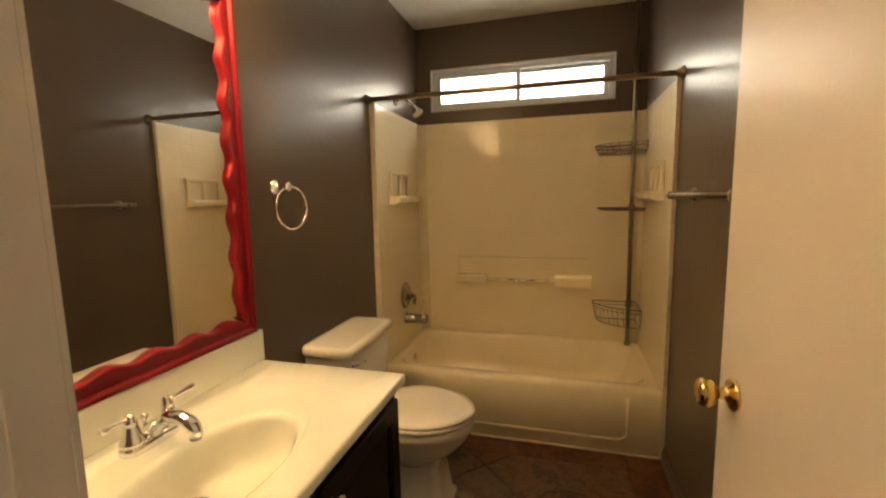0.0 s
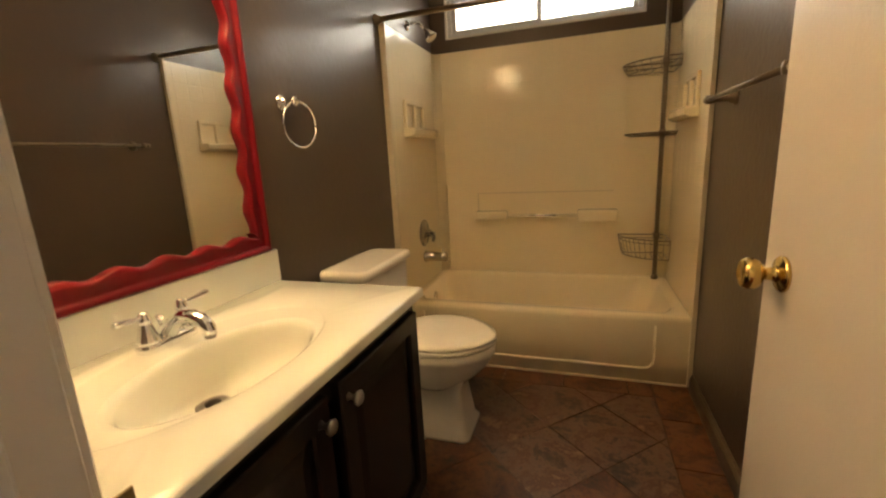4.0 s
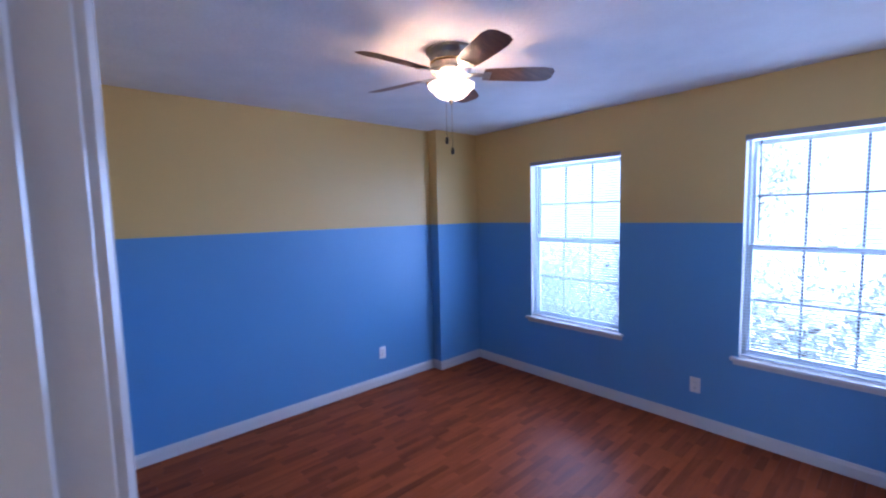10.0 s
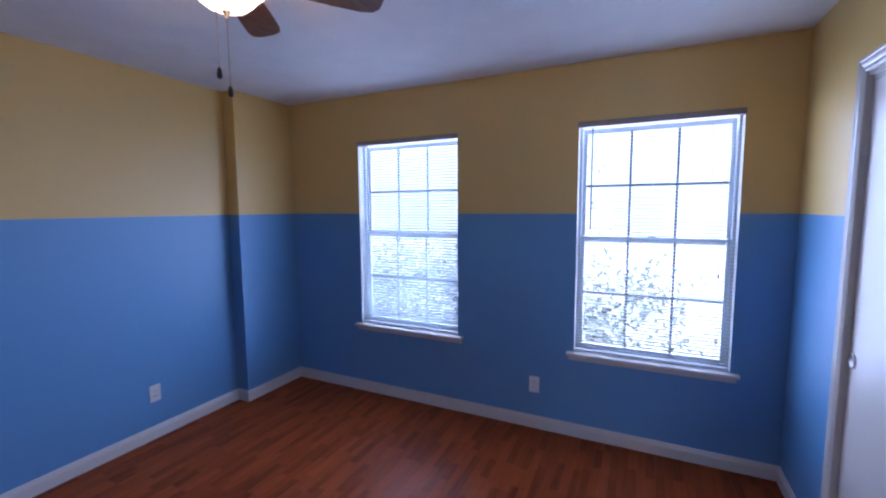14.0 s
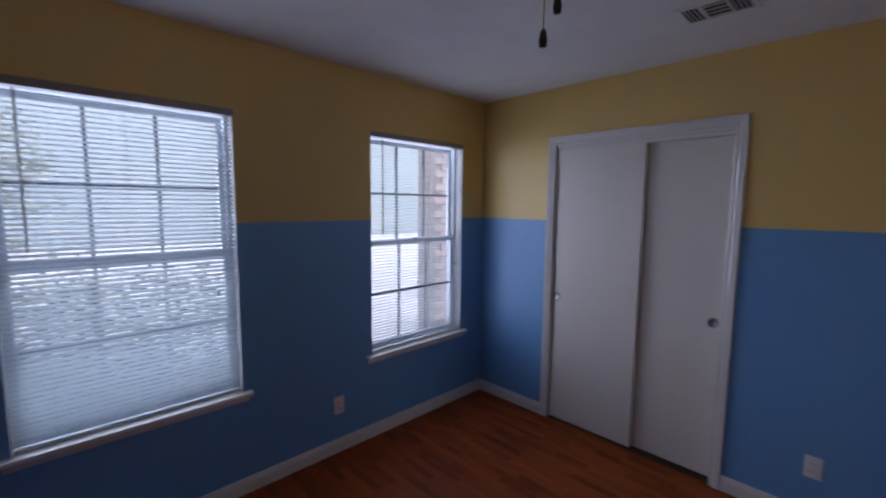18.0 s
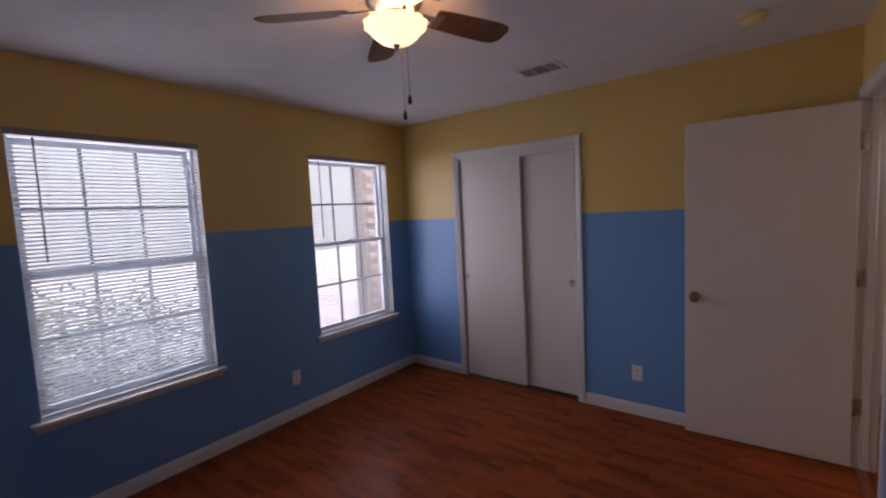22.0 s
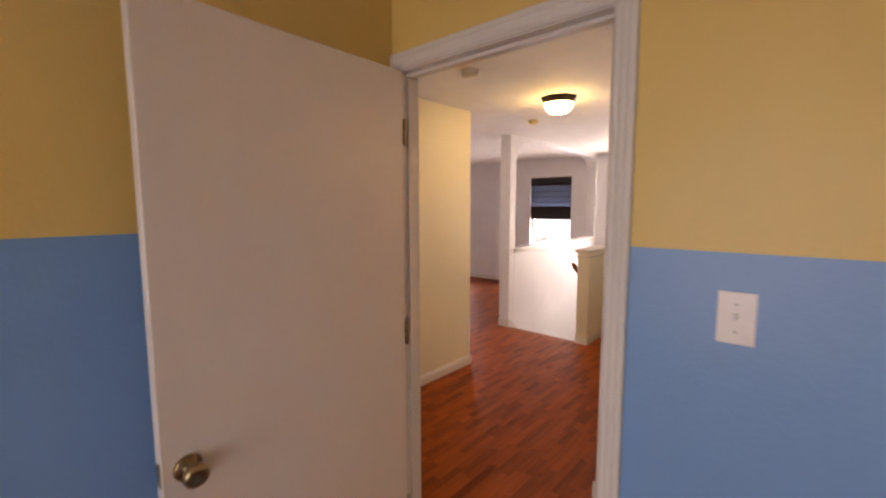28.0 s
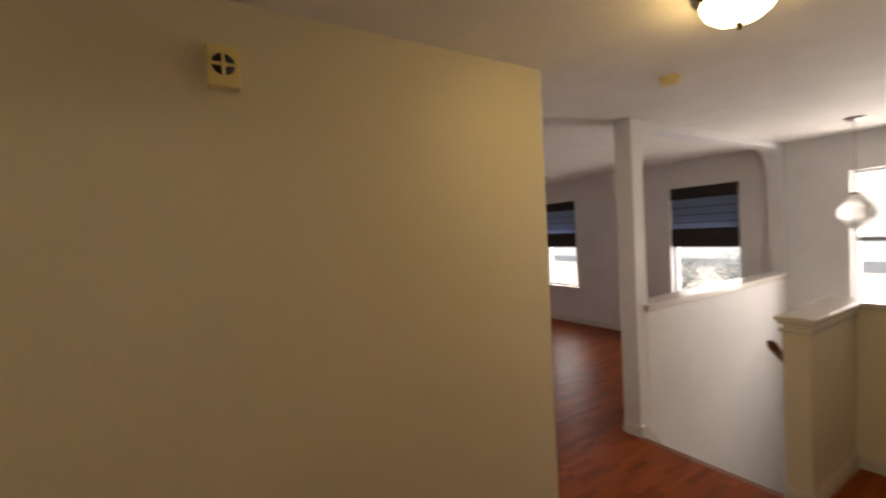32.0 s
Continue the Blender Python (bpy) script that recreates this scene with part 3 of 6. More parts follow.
for z in (0.25, 1.05, 1.82):
    h = part("hinge", tube([(0.754, -0.206, z - 0.045), (0.754, -0.206, z + 0.045)], 0.0062, 10), "oldbrass", d, "tarnished brass hinge")
    part("hinge_leaf", box(0.722, 0.751, -0.2025, -0.2003, z - 0.045, z + 0.045), "oldbrass", h)
    part("jamb_leaf", loft([[(x, *p[:2]) for p in rounded(-0.238, -0.208, z - 0.05, z + 0.05, 0.012, 0, 4)] for x in (0.7605, 0.7578)], True, True, False), "bronze", h, "dark rounded hinge plate on the frame")
jamb("door_frame_bath", "y", HN - 0.002, BY0 + 0.002, 0.012, 0.760, 2.042, -0.280, "white painted bathroom door frame")
casing("trim_bath_hall", "y", HN, -1, 0.007, 0.765, 2.047, "white moulded trim round the bathroom doorway")
casing("trim_bath_inside", "y", BY0, 1, 0.007, 0.765, 2.047, "white moulded trim inside the bathroom doorway")
s = thing("strike_plate", (0.012, -0.19, 0.87), "worn dark brass strike plate on the door frame", "strike plate")
part("plate", box(0.0115, 0.0145, -0.208, -0.176, 0.790, 0.877, 0.001, 1), "oldbrass", s)
part("latch_hole", box(0.0146, 0.0152, -0.200, -0.184, 0.815, 0.852), "slot", s)
part("screw", lathe([(0.0, 0), (0.004, 0), (0.003, 0.0015), (0, 0.0018)], 10, "x", (0.0144, -0.192, 0.801)), "bronze", s)
part("screw", lathe([(0.0, 0), (0.004, 0), (0.003, 0.0015), (0, 0.0018)], 10, "x", (0.0144, -0.192, 0.865)), "bronze", s)

# bedroom door, folded back before the closet wall
d = thing("door_bedroom", (0.974, -1.221, 0.012), "white flush bedroom door standing wide open", "door")
part("door_leaf", box(0.979, 1.792, -1.256, -1.221, 0.012, 2.04, 0.0025, 1), "door", d)
part("door_knob", knob_mesh("y", 1, (1.736, -1.221, 0.934)), "oldbrass", d, "round tarnished brass door knob")
part("latch_plate", box(1.7912, 1.7935, -1.250, -1.227, 0.903, 0.961, 0.002, 1), "oldbrass", d)
for z in (0.36, 1.09, 1.83):
    h = part("hinge", tube([(0.974, -1.217, z - 0.045), (0.974, -1.217, z + 0.045)], 0.0065, 10), "oldbrass", d, "tarnished brass hinge")
    part("hinge_leaf", box(0.9768, 0.9792, -1.251, -1.219, z - 0.045, z + 0.045), "oldbrass", h)
    part("jamb_leaf", box(0.934, 0.972, -1.2458, -1.2425, z - 0.048, z + 0.048, 0.001, 1), "nickel", h)
d.rotation_euler = (0, 0, radians(2.0))
jamb("door_frame_bedroom", "x", BX1 - 0.002, XW + 0.002, -1.245, -0.485, 2.042, 0.905, "white painted bedroom door frame")
casing("trim_bedroom_inside", "x", XW, 1, -1.248, -0.481, 2.047, "white moulded trim round the bedroom doorway", width_l=0.5)
casing("trim_bedroom_hall", "x", BX1, -1, -1.249, -0.481, 2.047, "white moulded trim on the hall side of the bedroom doorway")

# closet
casing("trim_closet", "y", YS, 1, 2.55, 3.63, 2.04, "white moulded trim round the closet")
cl = thing("closet_frame", (3.09, YS - 0.05, 0), "white lining and track of the closet opening", "closet frame", kind="structure")
part("jamb_side", box(2.532, 2.55, YS - 0.11, YS + 0.001, 0, 2.04), "trim", cl)
part("jamb_side", box(3.63, 3.648, YS - 0.11, YS + 0.001, 0, 2.04), "trim", cl)
part("jamb_head", box(2.55, 3.63, YS - 0.11, YS + 0.001, 2.024, 2.04), "trim", cl)
part("track", box(2.552, 3.628, YS - 0.095, YS - 0.012, 2.0, 2.024), "trim", cl)
for nm, x0, x1, y1, kx in (("front", 3.015, 3.625, YS - 0.014, 3.595), ("back", 2.555, 3.09, YS - 0.052, 2.60)):
    d = thing("sliding_closet_door", ((x0 + x1) / 2, y1 - 0.017, 0.012), "plain white sliding closet door, closed", "closet door", "sliding closet doors")
    part("door_panel", box(x0, x1, y1 - 0.032, y1, 0.014, 2.012, 0.002, 1), "door", d)
    part("finger_pull", lathe([(0.0, 0.002), (0.020, 0.002), (0.024, 0.005), (0.028, 0.0045), (0.030, 0.0), (0.0, -0.001)], 24, "y", (kx, y1, 0.945)), "nickel", d, "round bronze finger pull")

BASE = [(0, 0), (0.013, 0), (0.013, 0.058), (0.0115, 0.066), (0.008, 0.073), (0.007, 0.081), (0.003, 0.088), (0, 0.088)]


def baseboard(x0, y0, x1, y1, nx, ny, label="white moulded baseboard", material="trim", name="baseboard"):
    """A moulded skirting from one end to the other, standing out from the wall to (nx, ny)."""
    out = Vector((nx, ny, 0))
    bm = sweep(BASE, [((x0, y0, 0), out, (0, 0, 1)), ((x1, y1, 0), out, (0, 0, 1))])
    return solo(name, bm, material, label, "baseboard", kind="structure")


baseboard(XW, YN, 3.74, YN, 0, -1)
baseboard(3.74, YN, 3.74, YN - 0.115, -1, 0)
baseboard(3.727, YN - 0.115, XE, YN - 0.115, 0, -1)
baseboard(XE, YN - 0.115, XE, YS, -1, 0)
baseboard(XE, YS, 3.69, YS, 0, 1)
baseboard(2.49, YS, XW, YS, 0, 1)
baseboard(XW, -0.421, XW, YN, 1, 0)
baseboard(-1.17, HS, BX1, HS, 0, 1, "cream painted baseboard")
baseboard(BX1, HS, BX1, -1.308, -1, 0, "cream painted baseboard")
baseboard(BX1, -0.422, BX1, HN, -1, 0, "cream painted baseboard")
baseboard(BX1, HN, 0.824, HN, 0, -1, "cream painted baseboard")
baseboard(PANEL, HN, PANEL, HALLN - 0.013, 1, 0, "cream painted baseboard")
baseboard(PANEL, HALLN, -0.138, HALLN, 0, -1, "cream painted baseboard")
baseboard(-1.605, HALLN, -3.21, HALLN, 0, -1, "cream painted baseboard")
baseboard(-1.17, HS + 0.013, -1.17, -7.7, -1, 0, "cream painted baseboard")
baseboard(SWX, -7.7, SWX, -3.03, 1, 0, "white baseboard in the loft")
baseboard(SWX, -7.7, -1.17, -7.7, 0, 1, "white baseboard in the loft")
baseboard(BX1, BY0, BX1, 1.69, -1, 0, "baseboard painted brown like the wall", "brown")
baseboard(BX0, 0.74, BX0, 1.69, 1, 0, "baseboard painted brown like the wall", "brown")

# ---------- windows ----------


def sash(parent, x, y0, y1, z0, z1, name="sash"):
    """A vinyl sash with a grid of two upright and one level bar."""
    s = part(name, box(x, x + 0.028, y0, y0 + 0.024, z0, z1, 0.003, 1), "vinyl", parent)
    bm = box(x, x + 0.028, y1 - 0.024, y1, z0, z1, 0.003, 1)
    box(x, x + 0.028, y0 + 0.024, y1 - 0.024, z0, z0 + 0.03, 0.003, 1, bm)
    box(x, x + 0.028, y0 + 0.024, y1 - 0.024, z1 - 0.028, z1, 0.003, 1, bm)
    part("sash_rail", bm, "vinyl", s)
    g = part("pane", box(x + 0.012, x + 0.016, y0 + 0.02, y1 - 0.02, z0 + 0.026, z1 - 0.024), "glass", s)
    g.visible_shadow = False
    for f in (1 / 3, 2 / 3):
        yy = y0 + 0.024 + (y1 - y0 - 0.048) * f
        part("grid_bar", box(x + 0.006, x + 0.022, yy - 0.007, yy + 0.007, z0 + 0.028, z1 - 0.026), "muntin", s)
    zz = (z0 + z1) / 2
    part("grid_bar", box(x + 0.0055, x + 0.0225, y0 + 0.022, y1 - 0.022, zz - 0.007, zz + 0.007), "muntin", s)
    return s


def hung_window(name, y0, y1, z0, z1, label):
    w = thing(name, (XE + 0.1, (y0 + y1) / 2, z0), label, "window", kind="structure")
    bm = box(XE + 0.075, XE + 0.148, y0, y0 + 0.018, z0, z1, 0.003, 1)
    box(XE + 0.075, XE + 0.148, y1 - 0.018, y1, z0, z1, 0.003, 1, bm)
    box(XE + 0.075, XE + 0.148, y0 + 0.018, y1 - 0.018, z0, z0 + 0.02, 0.003, 1, bm)
    box(XE + 0.075, XE + 0.148, y0 + 0.018, y1 - 0.018, z1 - 0.018, z1, 0.003, 1, bm)
    part("window_frame", bm, "vinyl", w)
    zm = (z0 + z1) / 2 + 0.01
    sash(w, XE + 0.112, y0 + 0.018, y1 - 0.018, zm - 0.018, z1 - 0.018, "upper_sash")
    sash(w, XE + 0.080, y0 + 0.018, y1 - 0.018, z0 + 0.02, zm + 0.022, "lower_sash")
    part("sash_lock", box(XE + 0.070, XE + 0.082, (y0 + y1) / 2 - 0.025, (y0 + y1) / 2 + 0.025, zm + 0.02, zm + 0.034, 0.003, 1), "vinyl", w)
    s = part("window_sill", box(XE - 0.042, XE + 0.076, y0 - 0.045, y1 + 0.045, z0 - 0.018, z0 + 0.006, 0.006, 2), "trim", w, "white painted sill")
    part("apron", sweep([(0, 0), (0.012, 0.004), (0.015, 0.02), (0.02, 0.034), (0, 0.034)], [((XE, y0 - 0.03, z0 - 0.052), (-1, 0, 0), (0, 0, 1)), ((XE, y1 + 0.03, z0 - 0.052), (-1, 0, 0), (0, 0, 1))]), "trim", s)
    return w


def blinds(y0, y1, z0, z1, tilt, wand_y, label):
    b = thing("mini_blind", (XE + 0.04, (y0 + y1) / 2, z0), label, "window blind", "mini blinds")
    part("headrail", box(XE - 0.010, XE + 0.036, y0 - 0.004, y1 + 0.004, z1 - 0.022, z1 + 0.014, 0.003, 1), "headrail", b, "headrail darkened in colour as if backlit")
    part("bottom_rail", box(XE + 0.010, XE + 0.034, y0 + 0.006, y1 - 0.006, z0 + 0.012, z0 + 0.026, 0.004, 2), "vinyl", b)
    own = bmesh.new()
    a = radians(tilt)
    prof = []
    for i in range(5):
        u = -0.0125 + 0.025 * i / 4
        v = 0.0022 * (1 - (u / 0.0125) ** 2)
        prof.append((u * math.cos(a) - v * math.sin(a), u * math.sin(a) + v * math.cos(a)))
    rows = [[own.verts.new((p, yy, q)) for p, q in prof] for yy in (y0 + 0.004, y1 - 0.004)]
    for i in range(4):
        own.faces.new((rows[0][i], rows[0][i + 1], rows[1][i + 1], rows[1][i])).smooth = True
    bmesh.ops.solidify(own, geom=own.faces[:], thickness=0.0005)
    me = mesh_of("slat", own, "slat")
    n = int((z1 - 0.03 - z0 - 0.03) / 0.0212)
    for i in range(n):
        sl = new("slat", me)
        sl.parent = b
        sl.location = (XE + 0.022 - b.location.x, -b.location.y, z0 + 0.042 + 0.0212 * i - b.location.z)
    for f in (0.16, 0.5, 0.84):
        yy = y0 + (y1 - y0) * f
        for dx in (-0.0135, 0.0135):
            part("ladder_cord", tube([(XE + 0.022 + dx, yy, z0 + 0.02), (XE + 0.022 + dx, yy, z1 - 0.03)], 0.0007, 5), "cord", b)
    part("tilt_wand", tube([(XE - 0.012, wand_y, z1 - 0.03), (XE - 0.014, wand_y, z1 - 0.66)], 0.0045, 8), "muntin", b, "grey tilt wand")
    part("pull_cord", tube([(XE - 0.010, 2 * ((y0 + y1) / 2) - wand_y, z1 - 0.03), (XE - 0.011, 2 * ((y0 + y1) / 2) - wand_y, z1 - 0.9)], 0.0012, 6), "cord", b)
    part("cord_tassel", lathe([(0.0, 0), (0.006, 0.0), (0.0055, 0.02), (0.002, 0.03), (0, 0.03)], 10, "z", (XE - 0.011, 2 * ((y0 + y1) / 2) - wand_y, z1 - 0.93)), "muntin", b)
    return b


hung_window("window_1", *W1, WZ0, WZ1, "white vinyl hung window with grids behind a mini blind")
hung_window("window_2", *W2, WZ0, WZ1, "white vinyl hung window with grids behind an opened mini blind")
blinds(*W1, WZ0, WZ1, 26, W1[1] - 0.10, "white mini blind lowered over the window, slats half closed")
blinds(*W2, WZ0, WZ1, 5, W2[1] - 0.085, "white mini blind lowered over the window, slats level")

# bathroom slider window
w = thing("window_3", (0.10, BY1 + 0.06, 1.893), "small white sliding window with obscured glass", "window", kind="structure")
bm = box(-0.487, 0.69, BY1 + 0.02, BY1 + 0.10, 1.893, 1.921, 0.003, 1)
box(-0.487, 0.69, BY1 + 0.02, BY1 + 0.10, 2.129, 2.157, 0.003, 1, bm)
box(-0.487, -0.459, BY1 + 0.02, BY1 + 0.10, 1.921, 2.129, 0.003, 1, bm)
box(0.662, 0.69, BY1 + 0.02, BY1 + 0.10, 1.921, 2.129, 0.003, 1, bm)
part("window_frame", bm, "vinyl", w)
bm = box(-0.489, 0.692, BY1 - 0.004, BY1 + 0.02, 1.885, 1.897, 0.002, 1)
box(-0.489, 0.692, BY1 - 0.004, BY1 + 0.02, 2.153, 2.165, 0.002, 1, bm)
box(-0.495, -0.483, BY1 - 0.004, BY1 + 0.02, 1.885, 2.165, 0.002, 1, bm)
box(0.686, 0.698, BY1 - 0.004, BY1 + 0.02, 1.885, 2.165, 0.002, 1, bm)
part("window_trim", bm, "trim", w)
for x0, x1, y in ((-0.459, 0.115, BY1 + 0.03), (0.085, 0.662, BY1 + 0.058)):
    bm = box(x0, x0 + 0.03, y, y + 0.024, 1.921, 2.129, 0.002, 1)
    box(x1 - 0.03, x1, y, y + 0.024, 1.921, 2.129, 0.002, 1, bm)
    box(x0 + 0.03, x1 - 0.03, y, y + 0.024, 1.921, 1.943, 0.002, 1, bm)
    box(x0 + 0.03, x1 - 0.03, y, y + 0.024, 2.107, 2.129, 0.002, 1, bm)
    s = part("sash", bm, "vinyl", w)
    g = part("pane", box(x0 + 0.025, x1 - 0.025, y + 0.01, y + 0.014, 1.938, 2.112), "obscure", s, "bright obscured pane")
    g.visible_shadow = False

# ---------- bathroom ----------
# tub


TY = 1.712
tub = thing("bathtub", (0.14, 2.08, 0), "cream acrylic alcove bathtub with a recessed apron", "bathtub")
X0, X1 = BX0 + 0.003, BX1 - 0.003
loops = [rounded(X0, X1, TY, BY1 - 0.003, 0.012, 0.0), rounded(X0, X1, TY, BY1 - 0.003, 0.012, 0.322), rounded(X0, X1, TY + 0.006, BY1 - 0.003, 0.02, 0.340), rounded(X0 + 0.012, X1 - 0.012, TY + 0.02, BY1 - 0.01, 0.03, 0.346),
         rounded(X0 + 0.05, X1 - 0.05, TY + 0.075, BY1 - 0.06, 0.10, 0.345), rounded(X0 + 0.065, X1 - 0.065, TY + 0.09, BY1 - 0.07, 0.12, 0.330),
         rounded(X0 + 0.10, X1 - 0.13, TY + 0.115, BY1 - 0.09, 0.14, 0.16), rounded(X0 + 0.13, X1 - 0.20, TY + 0.15, BY1 - 0.12, 0.15, 0.075), rounded(X0 + 0.20, X1 - 0.28, TY + 0.22, BY1 - 0.19, 0.12, 0.055)]
part("tub_shell", loft(loops, cap_first=True), "fibre", tub)
xl, xr, zb, zt, rc = X0 + 0.13, X1 - 0.16, 0.075, 0.30, 0.05
arc = lambda cx, a0: [(cx + rc * math.cos(radians(a0 + k)), TY - 0.001, zb + rc + rc * math.sin(radians(a0 + k))) for k in range(0, 91, 15)]
line = [(xl, TY + 0.004, zt), (xl, TY - 0.001, 0.2)] + arc(xl + rc, 180) + arc(xr - rc, 270) + [(xr, TY - 0.001, 0.2), (xr, TY + 0.004, zt)]
part("apron_border", tube(line, 0.0065, 10), "fibre", tub)
part("drain_overflow", lathe([(0.0, 0.012), (0.02, 0.012), (0.034, 0.008), (0.038, 0.0), (0.0, 0.0)], 24, "x", (X0 + 0.078, 2.06, 0.262)), "chrome", tub, "round chrome overflow cover")
part("floor_caulk", box(X0, X1, TY - 0.008, TY + 0.01, 0.0, 0.008, 0.003, 1), "caulk", tub)

# surround
SUR_TOP = 1.80


def tiles(bm, axis, c, sign, a0, a1, z0, z1, holes=(), size=0.1045, proud=0.0007):
    """Moulded square tile relief on a panel face."""
    na, nz = int((a1 - a0) / size), int((z1 - z0) / size)
    for i in range(na):
        for k in range(nz):
            p, q, r, s = a0 + i * size, a0 + (i + 1) * size, z1 - (k + 1) * size, z1 - k * size
            if any(p < h[1] and q > h[0] and r < h[3] and s > h[2] for h in holes):
                continue
            base = [(p + 0.0015, r + 0.0015), (q - 0.0015, r + 0.0015), (q - 0.0015, s - 0.0015), (p + 0.0015, s - 0.0015)]
            top = [(p + 0.006, r + 0.006), (q - 0.006, r + 0.006), (q - 0.006, s - 0.006), (p + 0.006, s - 0.006)]
            mk = lambda a, z, e: bm.verts.new((c + sign * e, a, z) if axis == "x" else (a, c + sign * e, z))
            vb, vt = [mk(a, z, 0.0) for a, z in base], [mk(a, z, proud) for a, z in top]
            bm.faces.new(vt)
            for j in range(4):
                bm.faces.new((vb[j], vb[(j + 1) % 4], vt[(j + 1) % 4], vt[j]))
    bmesh.ops.recalc_face_normals(bm, faces=bm.faces[:])
    return bm


sur = thing("tub_surround", (0.14, 2.43, 0.347), "cream moulded tile-pattern tub surround", "tub surround")
part("back_panel", box(BX0 + 0.028, BX1 - 0.015, 2.425, BY1 - 0.001, 0.347, SUR_TOP, 0.004, 2), "fibre", sur)
part("tile_relief", tiles(bmesh.new(), "y", 2.425, -1, -0.54, 0.82, 0.93, 1.785), "fibre", sur)
for nm, x0, x1, face, sign in (("side_panel", BX0 + 0.001, BX0 + 0.028, BX0 + 0.028, 1), ("side_panel", BX1 - 0.015, BX1 - 0.001, BX1 - 0.015, -1)):
    p = part(nm, box(x0, x1, 1.69, BY1 - 0.001, 0.347, SUR_TOP, 0.004, 2), "fibre", sur)
    part("tile_relief", tiles(bmesh.new(), "x", face, sign, 1.73, 2.40, 0.93, 1.785, [(1.84, 2.30, 1.24, 1.48)]), "fibre", p)
    part("edge_trim", box(x0 - 0.0 if sign > 0 else x0 - 0.006, x1 + 0.006 if sign > 0 else x1, 1.674, 1.69, 0.02, SUR_TOP + 0.012, 0.003, 2), "caulk", p, "beige trim strip at the panel's edge")
    # soap niches and ledge
    o = face
    lo, hi = min(o, o + sign * 0.018), max(o, o + sign * 0.018)
    for y0, y1 in ((1.855, 1.885), (1.985, 2.02), (2.12, 2.15)):
        part("niche_frame", box(lo, hi, y0, y1, 1.30, 1.437, 0.006, 2), "fibre", p)
    part("niche_head", box(lo, hi, 1.855, 2.15, 1.436, 1.46, 0.006, 2), "fibre", p)
    part("soap_ledge", loft([[(o + sign * d, yy, z) for d, yy in ((0, 1.85), (w2, 1.87), (w2 + 0.012, 1.98), (w2 + 0.012, 2.18), (w2, 2.27), (0, 2.29))] for w2, z in ((0.03, 1.262), (0.055, 1.275), (0.06, 1.30), (0.052, 1.312))], True, True, False), "fibre", p)
# upright coves where panels meet
for sx, cx in ((1, BX0 + 0.028), (-1, BX1 - 0.015)):
    prof = [(0, 0)] + [(0.05 * (1 - math.sin(radians(a))), 0.05 * (1 - math.cos(radians(a)))) for a in range(0, 91, 15)]
    bm = loft([[(cx + sx * u, 2.425 - v, z) for u, v in prof] for z in (0.347, SUR_TOP - 0.004)], True, True)
    part("corner_cove", bm, "fibre", sur)
# recess outline, beige strips for its shadow lines, with soap blocks and bar
p = part("recess_shadow_strip", box(-0.305, 0.555, 2.4205, 2.4265, 0.885, 0.892, 0.001, 1), "caulk", sur)
part("recess_side_line", box(-0.305, -0.298, 2.4225, 2.4265, 0.77, 0.885), "caulk", p)
part("soap_dish", box(-0.312, -0.10, 2.350, 2.427, 0.712, 0.772, 0.014, 3), "fibre", sur)
part("soap_dish", box(0.345, 0.582, 2.345, 2.427, 0.700, 0.778, 0.016, 3), "fibre", sur)
part("grab_bar", tube([(-0.108, 2.375, 0.741), (0.352, 2.375, 0.741)], 0.011, 14), "chrome", sur, "chrome grab bar")

# fittings on the plumbing wall
sx = BX0 + 0.028
v = thing("shower_valve", (sx, 2.06, 0.68), "round chrome shower valve with a single handle", "shower valve")
part("escutcheon", lathe([(0.0, 0.0), (0.082, 0.0), (0.084, 0.004), (0.07, 0.012), (0.03, 0.02), (0.026, 0.045), (0.0, 0.046)], 36, "x", (sx, 2.06, 0.68)), "chrome_dark", v)
part("handle", tube([(sx + 0.04, 2.06, 0.68), (sx + 0.062, 2.06, 0.68), (sx + 0.068, 2.05, 0.665), (sx + 0.07, 2.03, 0.635)], 0.011, 12), "chrome_dark", v)
v = thing("tub_spout", (sx, 2.06, 0.53), "chrome tub spout on the surround", "tub spout")
part("spout_body", lathe([(0.0, 0), (0.036, 0.0), (0.036, 0.006), (0.031, 0.012), (0.029, 0.10), (0.031, 0.135), (0.027, 0.142), (0, 0.142)], 24, "x", (sx, 2.06, 0.53)), "chrome_dark", v)
part("diverter_knob", lathe([(0.004, 0), (0.004, 0.014), (0.008, 0.018), (0.006, 0.024), (0, 0.025)], 12, "z", (sx + 0.118, 2.06, 0.553)), "chrome_dark", v)
v = thing("shower", (BX0, 2.05, 1.88), "chrome shower head on a bent arm", "shower head")
part("flange", lathe([(0.0, 0), (0.03, 0.0), (0.026, 0.008), (0.012, 0.012), (0, 0.012)], 24, "x", (BX0, 2.05, 1.885)), "chrome", v)
part("arm", tube([(BX0, 2.05, 1.885), (BX0 + 0.05, 2.05, 1.895), (BX0 + 0.085, 2.05, 1.885), (BX0 + 0.115, 2.05, 1.85)], 0.0095, 12), "chrome", v)
hd = lathe([(0.0, 0.0), (0.012, 0.0), (0.014, 0.015), (0.024, 0.035), (0.034, 0.055), (0.036, 0.066), (0.03, 0.07), (0, 0.07)], 24, "z")
bmesh.ops.rotate(hd, verts=hd.verts[:], matrix=Matrix.Rotation(radians(145), 3, "Y"))
bmesh.ops.translate(hd, verts=hd.verts[:], vec=(BX0 + 0.112, 2.05, 1.855))
part("spray_head", hd, "chrome", v)
